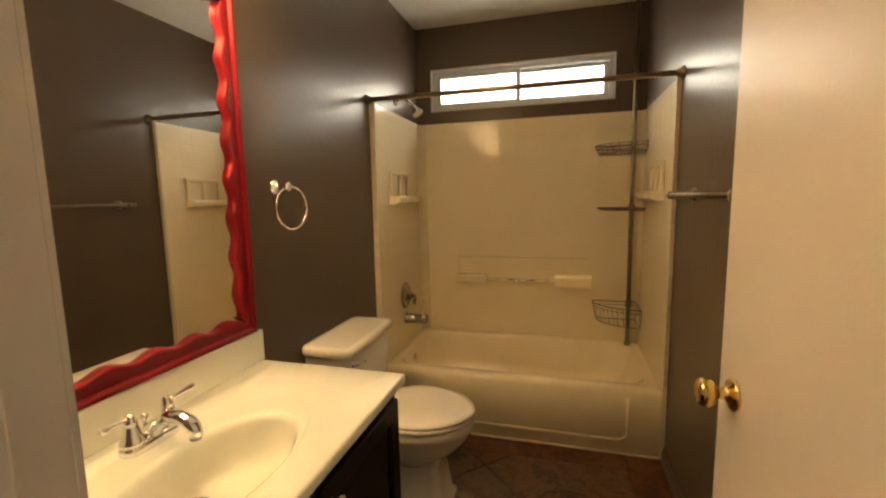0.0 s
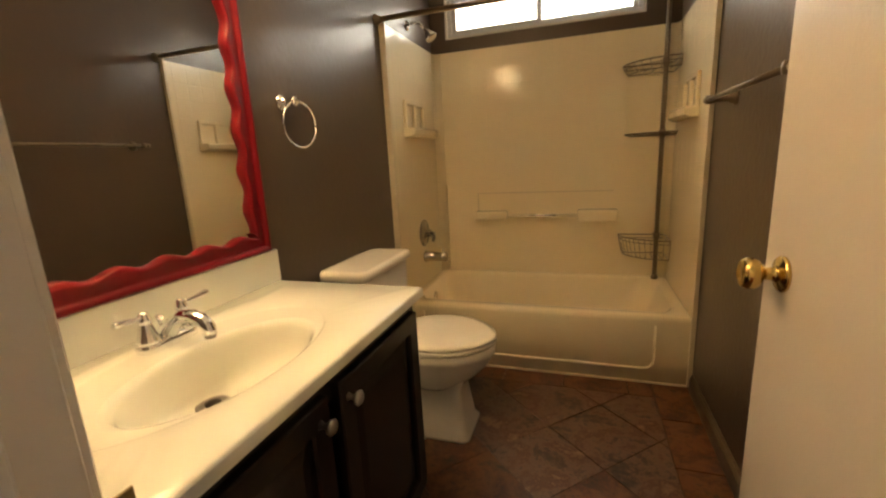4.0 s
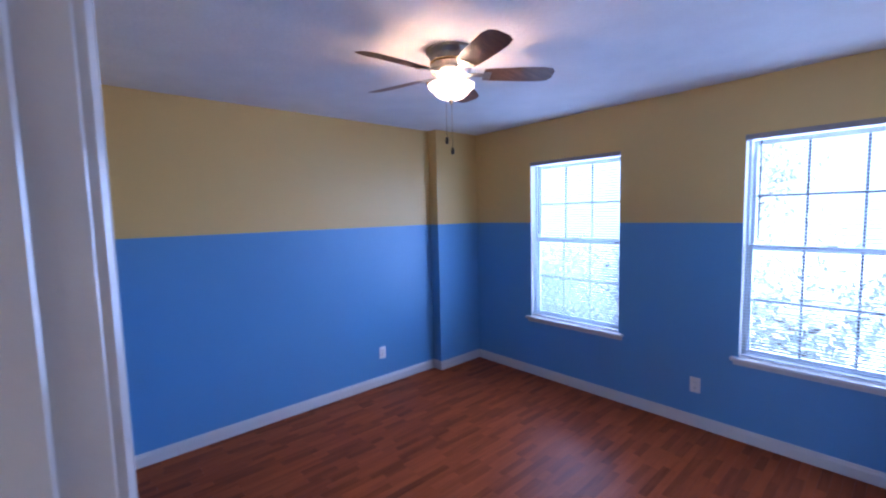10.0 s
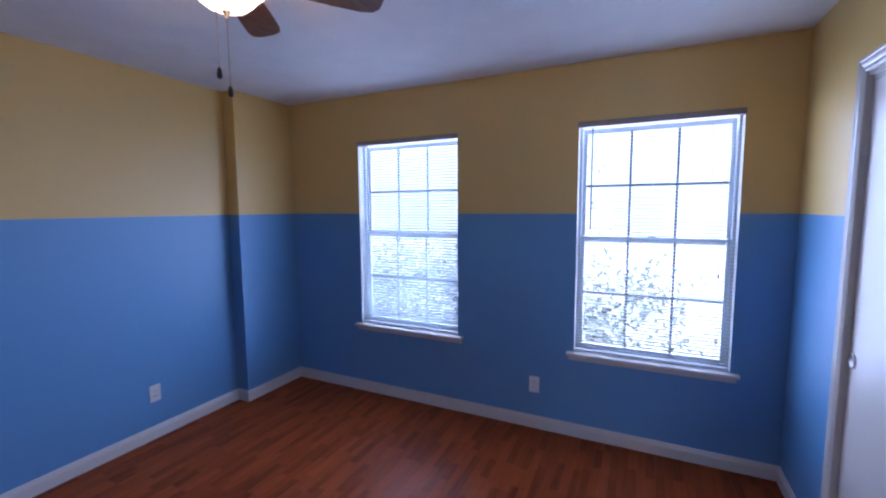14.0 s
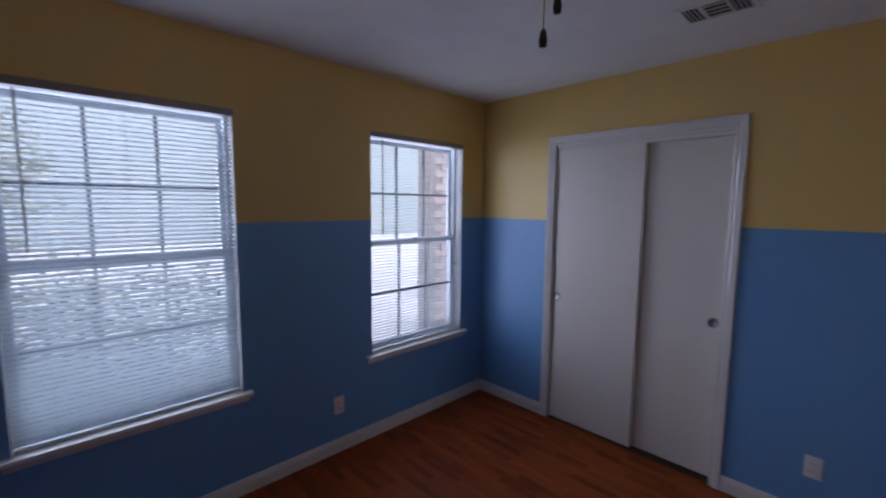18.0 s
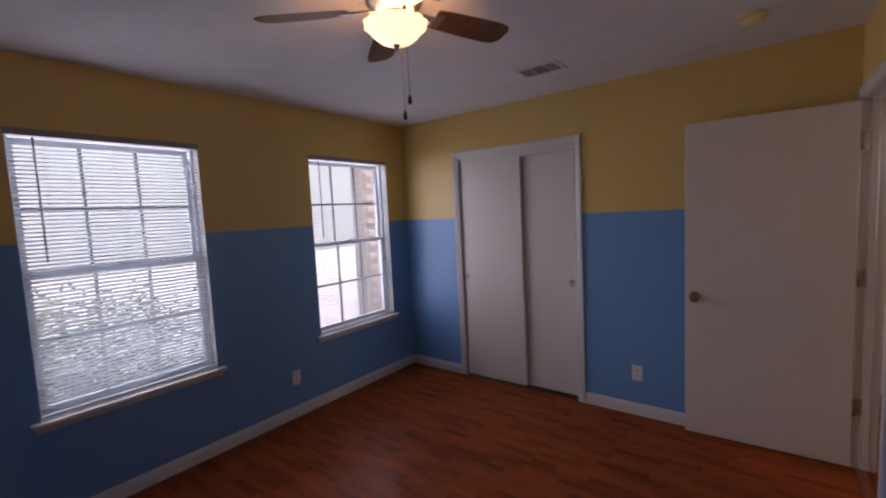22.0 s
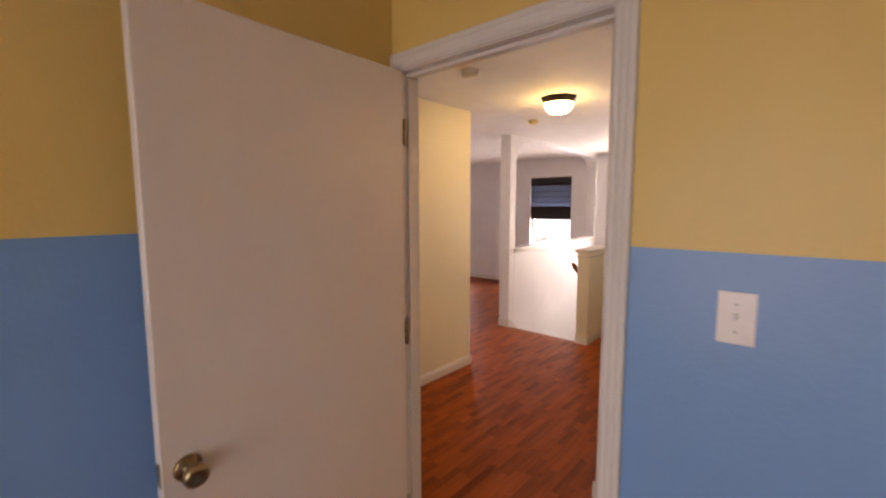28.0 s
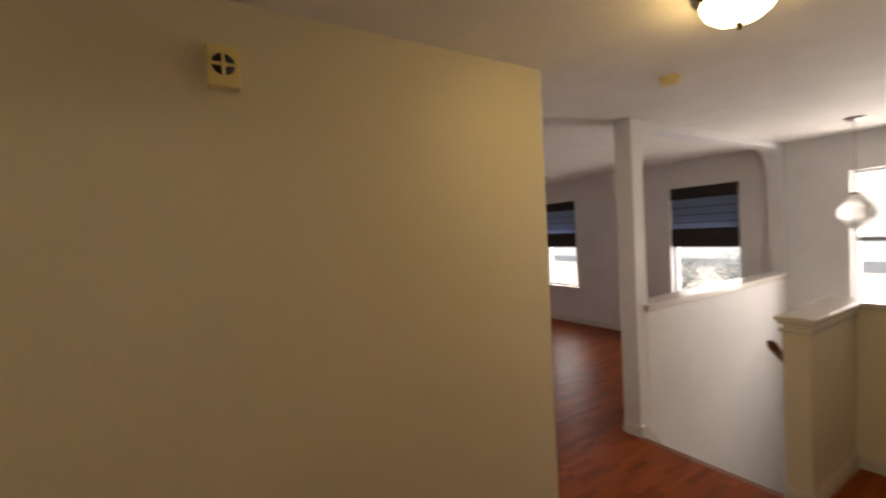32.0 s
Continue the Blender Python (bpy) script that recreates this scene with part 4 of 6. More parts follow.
v = thing("shower_rod", (0.14, 1.655, 1.81), "bronze straight shower curtain rod between the walls", "curtain rod")
part("rod", tube([(BX0 + 0.001, 1.655, 1.81), (BX1 - 0.001, 1.655, 1.81)], 0.0125, 16), "rodmetal", v)
for xx, sg in ((BX0, 1), (BX1, -1)):
    part("flange", lathe([(0.0, 0), (0.028, 0.0), (0.028, sg * 0.006), (0.018, sg * 0.014), (0.016, sg * 0.03), (0, sg * 0.03)], 24, "x", (xx, 1.655, 1.81)), "pewter", v)

# corner tension pole with wire baskets
PX, PY = 0.80, 2.375
c = thing("corner_shower_caddy", (PX, PY, 0.347), "brushed metal tension pole with wire corner baskets", "shower caddy")
part("pole", tube([(PX, PY, 0.37), (PX, PY, CEIL - 0.012)], 0.0125, 16), "pewter", c)
part("foot", lathe([(0, 0), (0.02, 0), (0.02, 0.012), (0.014, 0.03), (0, 0.03)], 20, "z", (PX, PY, 0.347)), "pewter", c)
part("top_foot", lathe([(0, 0), (0.014, 0), (0.02, 0.02), (0.02, 0.03), (0, 0.03)], 20, "z", (PX, PY, CEIL - 0.031)), "pewter", c)


def basket(z, depth, reach, wires, floor_wires=5):
    """A quarter-round wire basket that fills the corner behind the pole."""
    cx, cy = PX + 0.048, PY + 0.042
    arc = [(cx - reach * math.cos(radians(a)), cy - reach * 0.82 * math.sin(radians(a))) for a in range(0, 91, 9)]
    rim = [(cx, cy)] + arc + [(cx, cy)]

    def ring(zz, k):
        return [(cx + (u - cx) * k, cy + (v - cy) * k, zz) for u, v in rim]

    b = part("basket", tube(ring(z, 1.0), 0.0036, 6), "pewter", c, "wire corner basket")
    if depth > 0.03:
        part("basket_rail", tube(ring(z - 0.022, 0.985), 0.0024, 6), "pewter", b)
    part("basket_base_wire", tube(ring(z - depth, 0.9), 0.003, 6), "pewter", b)
    for i in range(wires):
        j = i / (wires - 1) * (len(arc) - 1)
        k = min(int(j), len(arc) - 2)
        u, v = (arc[k][m] + (arc[k + 1][m] - arc[k][m]) * (j - k) for m in (0, 1))
        part("wire", tube([(u, v, z), (cx + (u - cx) * 0.9, cy + (v - cy) * 0.9, z - depth)], 0.0017, 5), "pewter", b)
    for i in range(floor_wires):
        f = 0.15 + 0.7 * i / (floor_wires - 1)
        part("floor_wire", tube([(cx - reach * 0.9 * f, cy, z - depth), (cx - reach * 0.9 * f, cy - reach * 0.74 * math.sqrt(1 - f * f), z - depth)], 0.0017, 5), "pewter", b)
    part("collar", lathe([(0.0, 0), (0.018, 0), (0.019, 0.02), (0.018, 0.04), (0, 0.04)], 18, "z", (PX, PY, z - 0.02)), "pewter", c)


basket(1.595, 0.05, 0.265, 9)
basket(1.215, 0.012, 0.245, 7)
basket(0.615, 0.115, 0.262, 13)

# towel bar and ring
tb = thing("towel_bar", (BX1, 1.09, 1.29), "dark pewter towel bar on the brown wall", "towel bar")
part("bar", tube([(0.795, 0.76, 1.291), (0.795, 1.43, 1.291)], 0.008, 14), "pewter", tb)
for yy in (0.78, 1.41):
    part("post", lathe([(0.0, 0.0), (0.026, 0.0), (0.026, -0.006), (0.018, -0.012), (0.011, -0.03), (0.011, -0.06), (0.015, -0.072), (0.015, -0.095), (0.0, -0.098)], 20, "x", (BX1, yy, 1.291)), "pewter", tb)
    part("finial", lathe([(0.0, -0.012), (0.01, -0.012), (0.013, 0.0), (0.010, 0.012), (0, 0.014)], 14, "y", (0.795, yy + (-0.025 if yy < 1 else 0.025), 1.291)), "pewter", tb)
tr = thing("towel_ring", (BX0, 0.87, 1.35), "chrome towel ring hanging on the brown wall", "towel ring")
part("post", lathe([(0.0, 0.0), (0.027, 0.0), (0.027, 0.005), (0.02, 0.01), (0.012, 0.02), (0.011, 0.045), (0.016, 0.05), (0.015, 0.062), (0.0, 0.066)], 22, "x", (BX0, 0.87, 1.347)), "chrome", tr)
part("ring", tube([(BX0 + 0.055 + 0.012 * math.sin(radians(a)), 0.885 + 0.072 * math.sin(radians(a)), 1.272 + 0.075 * math.cos(radians(a))) for a in range(0, 361, 12)], 0.0042, 10), "chrome", tr)

# toilet
TC = 1.165
t = thing("toilet", (-0.25, TC, 0), "white two-piece toilet with the lid down", "toilet")


def egg(cx, a_front, a_back, b, z, n=36):
    pts = []
    for i in range(n):
        an = 2 * math.pi * i / n
        ca, sa = math.cos(an), math.sin(an)
        pts.append((cx + (a_front if ca > 0 else a_back) * ca, TC + b * sa * (1 - 0.12 * max(ca, 0) ** 2), z))
    return pts


part("bowl", loft([egg(-0.20, 0.10, 0.17, 0.10, 0.21), egg(-0.195, 0.14, 0.17, 0.125, 0.235), egg(-0.19, 0.18, 0.175, 0.148, 0.275), egg(-0.18, 0.212, 0.185, 0.165, 0.325), egg(-0.18, 0.222, 0.19, 0.172, 0.35),
                   egg(-0.18, 0.229, 0.19, 0.179, 0.36), egg(-0.18, 0.231, 0.19, 0.180, 0.39), egg(-0.18, 0.20, 0.17, 0.15, 0.396)], True, True), "china", t)
part("pedestal", loft([[(p[0], p[1], z) for p in rounded(-0.44, f, TC - w, TC + w, 0.035, 0, 5)] for f, w, z in ((-0.045, 0.118, 0.0), (-0.047, 0.117, 0.012), (-0.062, 0.106, 0.03), (-0.075, 0.096, 0.12), (-0.085, 0.088, 0.20), (-0.07, 0.095, 0.24), (-0.06, 0.10, 0.27))], True, True), "china", t)
part("seat", loft([egg(-0.18, 0.232, 0.19, 0.182, 0.3985), egg(-0.18, 0.236, 0.19, 0.186, 0.403), egg(-0.18, 0.236, 0.19, 0.186, 0.412), egg(-0.18, 0.232, 0.19, 0.182, 0.4165)], True, True), "china", t)
part("lid", loft([egg(-0.18, 0.230, 0.20, 0.180, 0.419), egg(-0.18, 0.235, 0.20, 0.185, 0.424), egg(-0.18, 0.233, 0.20, 0.183, 0.434), egg(-0.18, 0.20, 0.18, 0.155, 0.441), egg(-0.18, 0.10, 0.10, 0.08, 0.443)], True, True), "china", t)
part("deck", box(-0.50, -0.33, TC - 0.12, TC + 0.12, 0.30, 0.40, 0.02, 3), "china", t)
tank = part("tank", loft([rounded(-0.585, -0.405, TC - 0.195, TC + 0.195, 0.03, 0.385), rounded(-0.588, -0.40, TC - 0.205, TC + 0.205, 0.032, 0.45), rounded(-0.59, -0.395, TC - 0.215, TC + 0.215, 0.035, 0.692)], True, True, True), "china", t)
part("tank_lid", loft([rounded(-0.592, -0.388, TC - 0.222, TC + 0.222, 0.035, 0.6935), rounded(-0.594, -0.378, TC - 0.23, TC + 0.23, 0.04, 0.70), rounded(-0.594, -0.378, TC - 0.23, TC + 0.23, 0.04, 0.72), rounded(-0.588, -0.384, TC - 0.224, TC + 0.224, 0.035, 0.731), rounded(-0.57, -0.40, TC - 0.2, TC + 0.2, 0.03, 0.733)], True, True), "china", t)
part("flush_lever", lathe([(0.0, 0), (0.014, 0.0), (0.014, 0.006), (0.008, 0.01), (0.007, 0.02), (0, 0.02)], 16, "x", (-0.396, TC - 0.165, 0.655)), "chrome", tank, "chrome flush lever")
part("lever_arm", tube([(-0.380, TC - 0.165, 0.655), (-0.376, TC - 0.14, 0.652), (-0.374, TC - 0.095, 0.645)], 0.007, 10, taper=[1, 1, 0.75]), "chrome", tank)
for sy in (-0.075, 0.075):
    part("seat_hinge", box(-0.385, -0.345, TC + sy - 0.02, TC + sy + 0.02, 0.398, 0.428, 0.006, 2), "china", t)
    part("bolt_cap", lathe([(0.0, 0.0), (0.015, 0.0), (0.013, 0.012), (0.006, 0.018), (0, 0.019)], 14, "z", (-0.24, TC + sy * 1.65, 0.0)), "china", t)

# vanity
VY0, VY1, VX = BY0 + 0.003, 0.712, -0.10
va = thing("vanity_cabinet", (-0.34, 0.27, 0), "espresso wooden vanity cabinet with two doors", "vanity")
bm = box(BX0 + 0.003, VX - 0.02, VY0, VY0 + 0.016, 0.10, 0.738, 0.001, 1)
box(BX0 + 0.003, VX - 0.02, VY1 - 0.016, VY1, 0.0, 0.738, 0.001, 1, bm)
box(BX0 + 0.003, BX0 + 0.012, VY0 + 0.016, VY1 - 0.016, 0.10, 0.738, 0, 1, bm)
box(BX0 + 0.012, VX - 0.02, VY0 + 0.016, VY1 - 0.016, 0.10, 0.116, 0, 1, bm)
part("body", bm, "espresso", va)
part("toe_kick", box(BX0 + 0.003, VX - 0.085, VY0, VY1 - 0.018, 0.0, 0.099), "espresso", va)
bm = box(VX - 0.02, VX - 0.001, VY0, VY0 + 0.04, 0.10, 0.738, 0.001, 1)
box(VX - 0.02, VX - 0.001, VY1 - 0.04, VY1, 0.10, 0.738, 0.001, 1, bm)
box(VX - 0.02, VX - 0.001, VY0 + 0.04, VY1 - 0.04, 0.67, 0.738, 0.001, 1, bm)
box(VX - 0.02, VX - 0.001, VY0 + 0.04, VY1 - 0.04, 0.10, 0.14, 0.001, 1, bm)
part("face_frame", bm, "espresso", va)
mid = (VY0 + VY1) / 2
for y0, y1, ky in ((VY0 + 0.022, mid - 0.022, mid - 0.055), (mid + 0.018, VY1 - 0.022, mid + 0.045)):
    z0, z1 = 0.122, 0.705
    ring = lambda g, x: [(VX + x, *p[:2]) for p in rounded(y0 + g, y1 - g, z0 + g, z1 - g, 0.003, 0, 2)]
    bm = loft([ring(0.0, 0.0), ring(0.0, 0.016), ring(0.003, 0.019), ring(0.050, 0.019), ring(0.055, 0.014), ring(0.056, 0.001)], False, False, False)
    dr = part("cabinet_door", bm, "espresso", va)
    part("raised_panel", loft([[(VX + x, *p[:2]) for p in rounded(y0 + g, y1 - g, z0 + g, z1 - g, 0.004, 0, 2)] for x, g in ((0.004, 0.054), (0.004, 0.06), (0.012, 0.085), (0.013, 0.09))], False, True, False), "espresso", dr)
    part("knob", lathe([(0.0, 0.0), (0.009, 0.0), (0.006, 0.006), (0.006, 0.014), (0.014, 0.02), (0.0165, 0.026), (0.012, 0.031), (0.0, 0.033)], 20, "x", (VX + 0.019, ky, 0.662)), "nickel", dr, "round brushed nickel knob")

# countertop with integral bowl
ct = thing("countertop", (-0.34, 0.27, 0.738), "cream cultured marble vanity top with an oval sink", "countertop")
CX, CY, RA, RB = -0.295, 0.217, 0.127, 0.214
CX0, CX1, CY0, CY1, CZ = BX0 + 0.003, -0.073, BY0 + 0.002, 0.732, 0.766


def oval(s, z, n=48, dx=0.0):
    return [(CX + dx + RA * s * math.cos(2 * math.pi * i / n), CY + RB * s * math.sin(2 * math.pi * i / n), z) for i in range(n)]


def rect_ring(x0, x1, y0, y1, z, n=48):
    """A rectangle sampled by angle, so that it lofts onto an oval."""
    pts = []
    for i in range(n):
        a = 2 * math.pi * i / n
        dx, dy = RA * math.cos(a), RB * math.sin(a)
        k = min(((x1 - CX) / dx if dx > 1e-9 else (x0 - CX) / dx if dx < -1e-9 else 1e9), ((y1 - CY) / dy if dy > 1e-9 else (y0 - CY) / dy if dy < -1e-9 else 1e9))
        pts.append([CX + k * dx, CY + k * dy, z])
    for cx, cy in ((x0, y0), (x0, y1), (x1, y0), (x1, y1)):
        p = min(pts, key=lambda q: (q[0] - cx) ** 2 + (q[1] - cy) ** 2)
        p[0], p[1] = cx, cy
    return pts


own = loft([rect_ring(CX0, CX1, CY0, CY1, CZ - 0.028), rect_ring(CX0, CX1, CY0, CY1, CZ - 0.006), rect_ring(CX0, CX1 - 0.002, CY0, CY1 - 0.002, CZ - 0.002), rect_ring(CX0, CX1 - 0.006, CY0, CY1 - 0.006, CZ),
            oval(1.44, CZ, dx=-0.045), oval(1.41, CZ - 0.0018, dx=-0.044), oval(1.37, CZ - 0.0030, dx=-0.042), oval(1.08, CZ - 0.0035, dx=-0.003)], False, False, False)
for f in own.faces:
    f.smooth = max(abs(f.normal.z), 0) > 0.9
part("slab", own, "cultured", ct)
part("sink_bowl", loft([oval(1.08, CZ - 0.0035, dx=-0.003), oval(1.04, CZ - 0.005, dx=-0.001), oval(1.01, CZ - 0.009), oval(0.975, CZ - 0.019), oval(0.94, CZ - 0.042, dx=-0.003), oval(0.86, CZ - 0.076, dx=-0.010), oval(0.71, CZ - 0.104, dx=-0.030), oval(0.47, CZ - 0.119, dx=-0.056), oval(0.25, CZ - 0.1245, dx=-0.074), oval(0.12, CZ - 0.126, dx=-0.079)], False, True), "cultured", ct)
part("backsplash", box(CX0, CX0 + 0.02, CY0, CY1, CZ - 0.001, CZ + 0.106, 0.005, 3), "cultured", ct)
dr = part("drain", lathe([(0.0, 0), (0.035, 0.0), (0.035, 0.003), (0.027, 0.004), (0.023, 0.001), (0.0, 0.001)], 28, "z", (CX - 0.079, CY + 0.014, CZ - 0.1252)), "nickel", ct, "chrome sink drain")
part("drain_stopper", lathe([(0.0, 0), (0.016, 0.0), (0.017, 0.005), (0.008, 0.008), (0, 0.008)], 20, "z", (CX - 0.079, CY + 0.014, CZ - 0.1235)), "bronze", ct)

# faucet
FX, FY = -0.505, 0.258
fa = thing("faucet", (FX, FY, CZ), "chrome centerset faucet with two lever handles", "faucet")
part("base_plate", loft([rounded(FX - 0.025 + g, FX + 0.025 - g, FY - 0.069 + g, FY + 0.069 - g, 0.024 - g, CZ + z) for z, g in ((-0.004, 0), (0.010, 0), (0.015, 0.003), (0.017, 0.007))], True, True), "chrome", fa)
part("spout", tube([(FX - 0.004, FY, CZ + 0.010), (FX + 0.010, FY, CZ + 0.029), (FX + 0.032, FY, CZ + 0.049), (FX + 0.058, FY, CZ + 0.062), (FX + 0.086, FY, CZ + 0.064), (FX + 0.108, FY, CZ + 0.056), (FX + 0.122, FY, CZ + 0.044), (FX + 0.126, FY, CZ + 0.034), (FX + 0.126, FY, CZ + 0.028)], 0.0155, 18, taper=[1.45, 1.25, 1.05, 0.98, 1.0, 1.05, 1.02, 0.95, 0.9]), "chrome", fa)
part("aerator", lathe([(0.0, 0.0), (0.0115, 0.0), (0.012, 0.006), (0.010, 0.010), (0, 0.010)], 16, "z", (FX + 0.126, FY, CZ + 0.020)), "nickel", fa)
for sg in (-1, 1):
    hy = FY + sg * 0.044
    h = part("handle", lathe([(0.0, 0.0), (0.0235, 0.0), (0.024, 0.008), (0.0215, 0.013), (0.0195, 0.018), (0.0155, 0.032), (0.0135, 0.043), (0.0125, 0.046), (0.0142, 0.049), (0.0142, 0.054), (0.0112, 0.058), (0.0105, 0.064), (0.0065, 0.069), (0, 0.0705)], 24, "z", (FX, hy, CZ + 0.014)), "chrome", fa, "chrome lever handle")
    part("lever", tube([(FX, hy, CZ + 0.074), (FX + 0.003, hy + sg * 0.016, CZ + 0.075), (FX + 0.006, hy + sg * 0.036, CZ + 0.077), (FX + 0.009, hy + sg * 0.062, CZ + 0.080), (FX + 0.0095, hy + sg * 0.068, CZ + 0.0805)], 0.0068, 12, taper=[0.9, 0.62, 0.75, 1.0, 0.8]), "chrome", h)
part("lift_rod", lathe([(0.012, 0), (0.009, 0.010), (0.0055, 0.020), (0.0045, 0.030), (0.0078, 0.034), (0.0095, 0.040), (0.007, 0.046), (0, 0.048)], 16, "z", (FX - 0.017, FY, CZ + 0.014)), "chrome", fa)

# mirror with a scalloped frame
MY0, MY1, MZ0, MZ1 = -0.135, 0.702, 0.8735, 1.925
mi = thing("wall_mirror", (BX0, 0.283, MZ0), "wall mirror in a glossy red scalloped frame", "mirror")


def frame_side(horizontal, at, inner_sign, a0, a1):
    """One side of the frame: stepped outer moulding and a wavy inner lip. Mitred by shortening the inner runs."""
    bm = bmesh.new()
    n = 110
    rows = []
    for i in range(n + 1):
        f = i / n
        a = a0 + (a1 - a0) * f
        wave = 0.0075 * (1 + math.sin(2 * math.pi * f * (a1 - a0) / 0.118 + 0.6)) + 0.002 * math.sin(math.pi * 2 * f)
        prof = [(0.0, 0.0), (0.0, 0.022), (0.003, 0.027), (0.009, 0.030), (0.015, 0.028), (0.0185, 0.022), (0.021, 0.019), (0.026, 0.0195), (0.036, 0.021), (0.040 + wave * 0.7, 0.024), (0.046 + wave, 0.026), (0.050 + wave, 0.023), (0.052 + wave, 0.016), (0.0525 + wave, 0.006)]
        row = []
        for w, o in prof:
            aa = a0 + (a1 - a0) * f
            lo, hi = a0 + w, a1 - w
            aa = min(max(aa, lo), hi)
            b = at + inner_sign * w
            row.append(bm.verts.new((BX0 + 0.001 + o, aa, b) if horizontal else (BX0 + 0.001 + o, b, aa)))
        rows.append(row)
    for r, s in zip(rows, rows[1:]):
        for i in range(len(r) - 1):
            try:
                bm.faces.new((r[i], r[i + 1], s[i + 1], s[i]))
            except ValueError:
                pass
    bmesh.ops.remove_doubles(bm, verts=bm.verts[:], dist=0.00005)
    for f in bm.faces:
        f.smooth = True
    bmesh.ops.recalc_face_normals(bm, faces=bm.faces[:])
    return bm


part("frame_side", frame_side(True, MZ0, 1, MY0, MY1), "red", mi)
part("frame_side", frame_side(True, MZ1, -1, MY0, MY1), "red", mi)
part("frame_side", frame_side(False, MY0, 1, MZ0, MZ1), "red", mi)
part("frame_side", frame_side(False, MY1, -1, MZ0, MZ1), "red", mi)
part("mirror_glass", box(BX0 + 0.003, BX0 + 0.009, MY0 + 0.03, MY1 - 0.03, MZ0 + 0.03, MZ1 - 0.03), "mirror", mi, "clear mirror glass")

# vanity light
vl = thing("vanity_light", (BX0, 0.28, 2.12), "nickel vanity light bar with three glowing bell shades", "wall lamp")
part("backplate", box(BX0 + 0.001, BX0 + 0.024, -0.02, 0.58, 2.10, 2.19, 0.008, 3), "nickel", vl)
for yy in (0.03, 0.28, 0.53):
    part("arm", tube([(BX0 + 0.02, yy, 2.15), (BX0 + 0.09, yy, 2.165), (BX0 + 0.145, yy, 2.15), (BX0 + 0.15, yy, 2.11)], 0.009, 10), "nickel", vl)
    s = part("shade", lathe([(0.024, 2.085), (0.034, 2.07), (0.045, 2.035), (0.055, 1.99), (0.072, 1.945), (0.078, 1.932)], 28, "z", (BX0 + 0.15, yy, 0), caps=False), "vanity_glass", vl, "frosted bell glass shade, lit")
    part("fitter", lathe([(0.0, 2.12), (0.02, 2.118), (0.028, 2.10), (0.03, 2.08), (0, 2.08)], 20, "z", (BX0 + 0.15, yy, 0)), "nickel", vl)
# bath ceiling vent
ve = thing("exhaust_fan_grille", (0.22, 1.33, CEIL - 0.016), "square cream exhaust fan grille on the ceiling", "vent")
bm = box(0.06, 0.36, 1.18, 1.20, CEIL - 0.018, CEIL - 0.001, 0.003, 1)
box(0.06, 0.36, 1.44, 1.46, CEIL - 0.018, CEIL - 0.001, 0.003, 1, bm)
box(0.06, 0.08, 1.20, 1.44, CEIL - 0.018, CEIL - 0.001, 0.003, 1, bm)
box(0.34, 0.36, 1.20, 1.44, CEIL - 0.018, CEIL - 0.001, 0.003, 1, bm)
part("frame", bm, "plate", ve)
for i in range(9):
    part("slat", box(0.08, 0.34, 1.212 + i * 0.0255, 1.226 + i * 0.0255, CEIL - 0.016, CEIL - 0.006, 0.002, 1), "plate", ve)
# Near-black sheet paints the shade behind the slats.
part("backing", box(0.075, 0.345, 1.195, 1.445, CEIL - 0.004, CEIL - 0.001), "slot", ve)

# ---------- bedroom fixtures ----------


def outlet(at, axis, sign, label, switch=False, name="outlet"):
    """A wall plate with two sockets or a toggle, facing sign along axis."""
    o = thing(name, at, label, "light switch" if switch else "outlet", "" if switch else "outlets")
    x, y, z = at

    def bx(u0, u1, w0, w1, z0, z1, bv):
        return box(x + min(sign * w0, sign * w1), x + max(sign * w0, sign * w1), y + u0, y + u1, z + z0, z + z1, bv, 2) if axis == "x" else box(x + u0, x + u1, y + min(sign * w0, sign * w1), y + max(sign * w0, sign * w1), z + z0, z + z1, bv, 2)

    part("cover_plate", bx(-0.035, 0.035, 0.0005, 0.006, -0.057, 0.057, 0.0025), "plate", o)
    if switch:
        part("toggle_slot", bx(-0.006, 0.006, 0.006, 0.0066, -0.012, 0.012, 0.0), "plate", o)
        part("toggle", bx(-0.004, 0.004, 0.006, 0.016, -0.002, 0.011, 0.0015), "cord", o)
    else:
        for dz in (-0.02, 0.02):
            s = part("socket", bx(-0.017, 0.017, 0.0055, 0.0078, dz - 0.0135, dz + 0.0135, 0.003), "plate", o)
            part("slot", bx(-0.0085, -0.0055, 0.0078, 0.0082, dz - 0.005, dz + 0.005, 0), "slot", s)
            part("slot", bx(0.0055, 0.0085, 0.0078, 0.0082, dz - 0.005, dz + 0.005, 0), "slot", s)
    for dz in ((-0.03, 0.03) if switch else (0.0,)):
        part("screw", bx(-0.0025, 0.0025, 0.006, 0.0075, dz - 0.0025, dz + 0.0025, 0.0008), "nickel", o)
    return o


outlet((3.10, YN, 0.312), "y", -1, "white outlet low on the blue wall")
outlet((XE, 0.11, 0.314), "x", -1, "white outlet low on the blue wall below the windows")
outlet((2.11, YS, 0.316), "y", 1, "white outlet low on the blue wall beside the closet")
outlet((XW, -0.20, 1.325), "x", 1, "white toggle switch beside the door", True, "light_switch")
outlet((-0.34, HS, 0.28), "y", 1, "cream outlet low on the hall wall")
outlet((SWX, -5.3, 0.31), "x", 1, "white outlet low on the loft wall")
outlet((-3.0, HALLN, 0.30), "y", -1, "white outlet low on the hall wall")

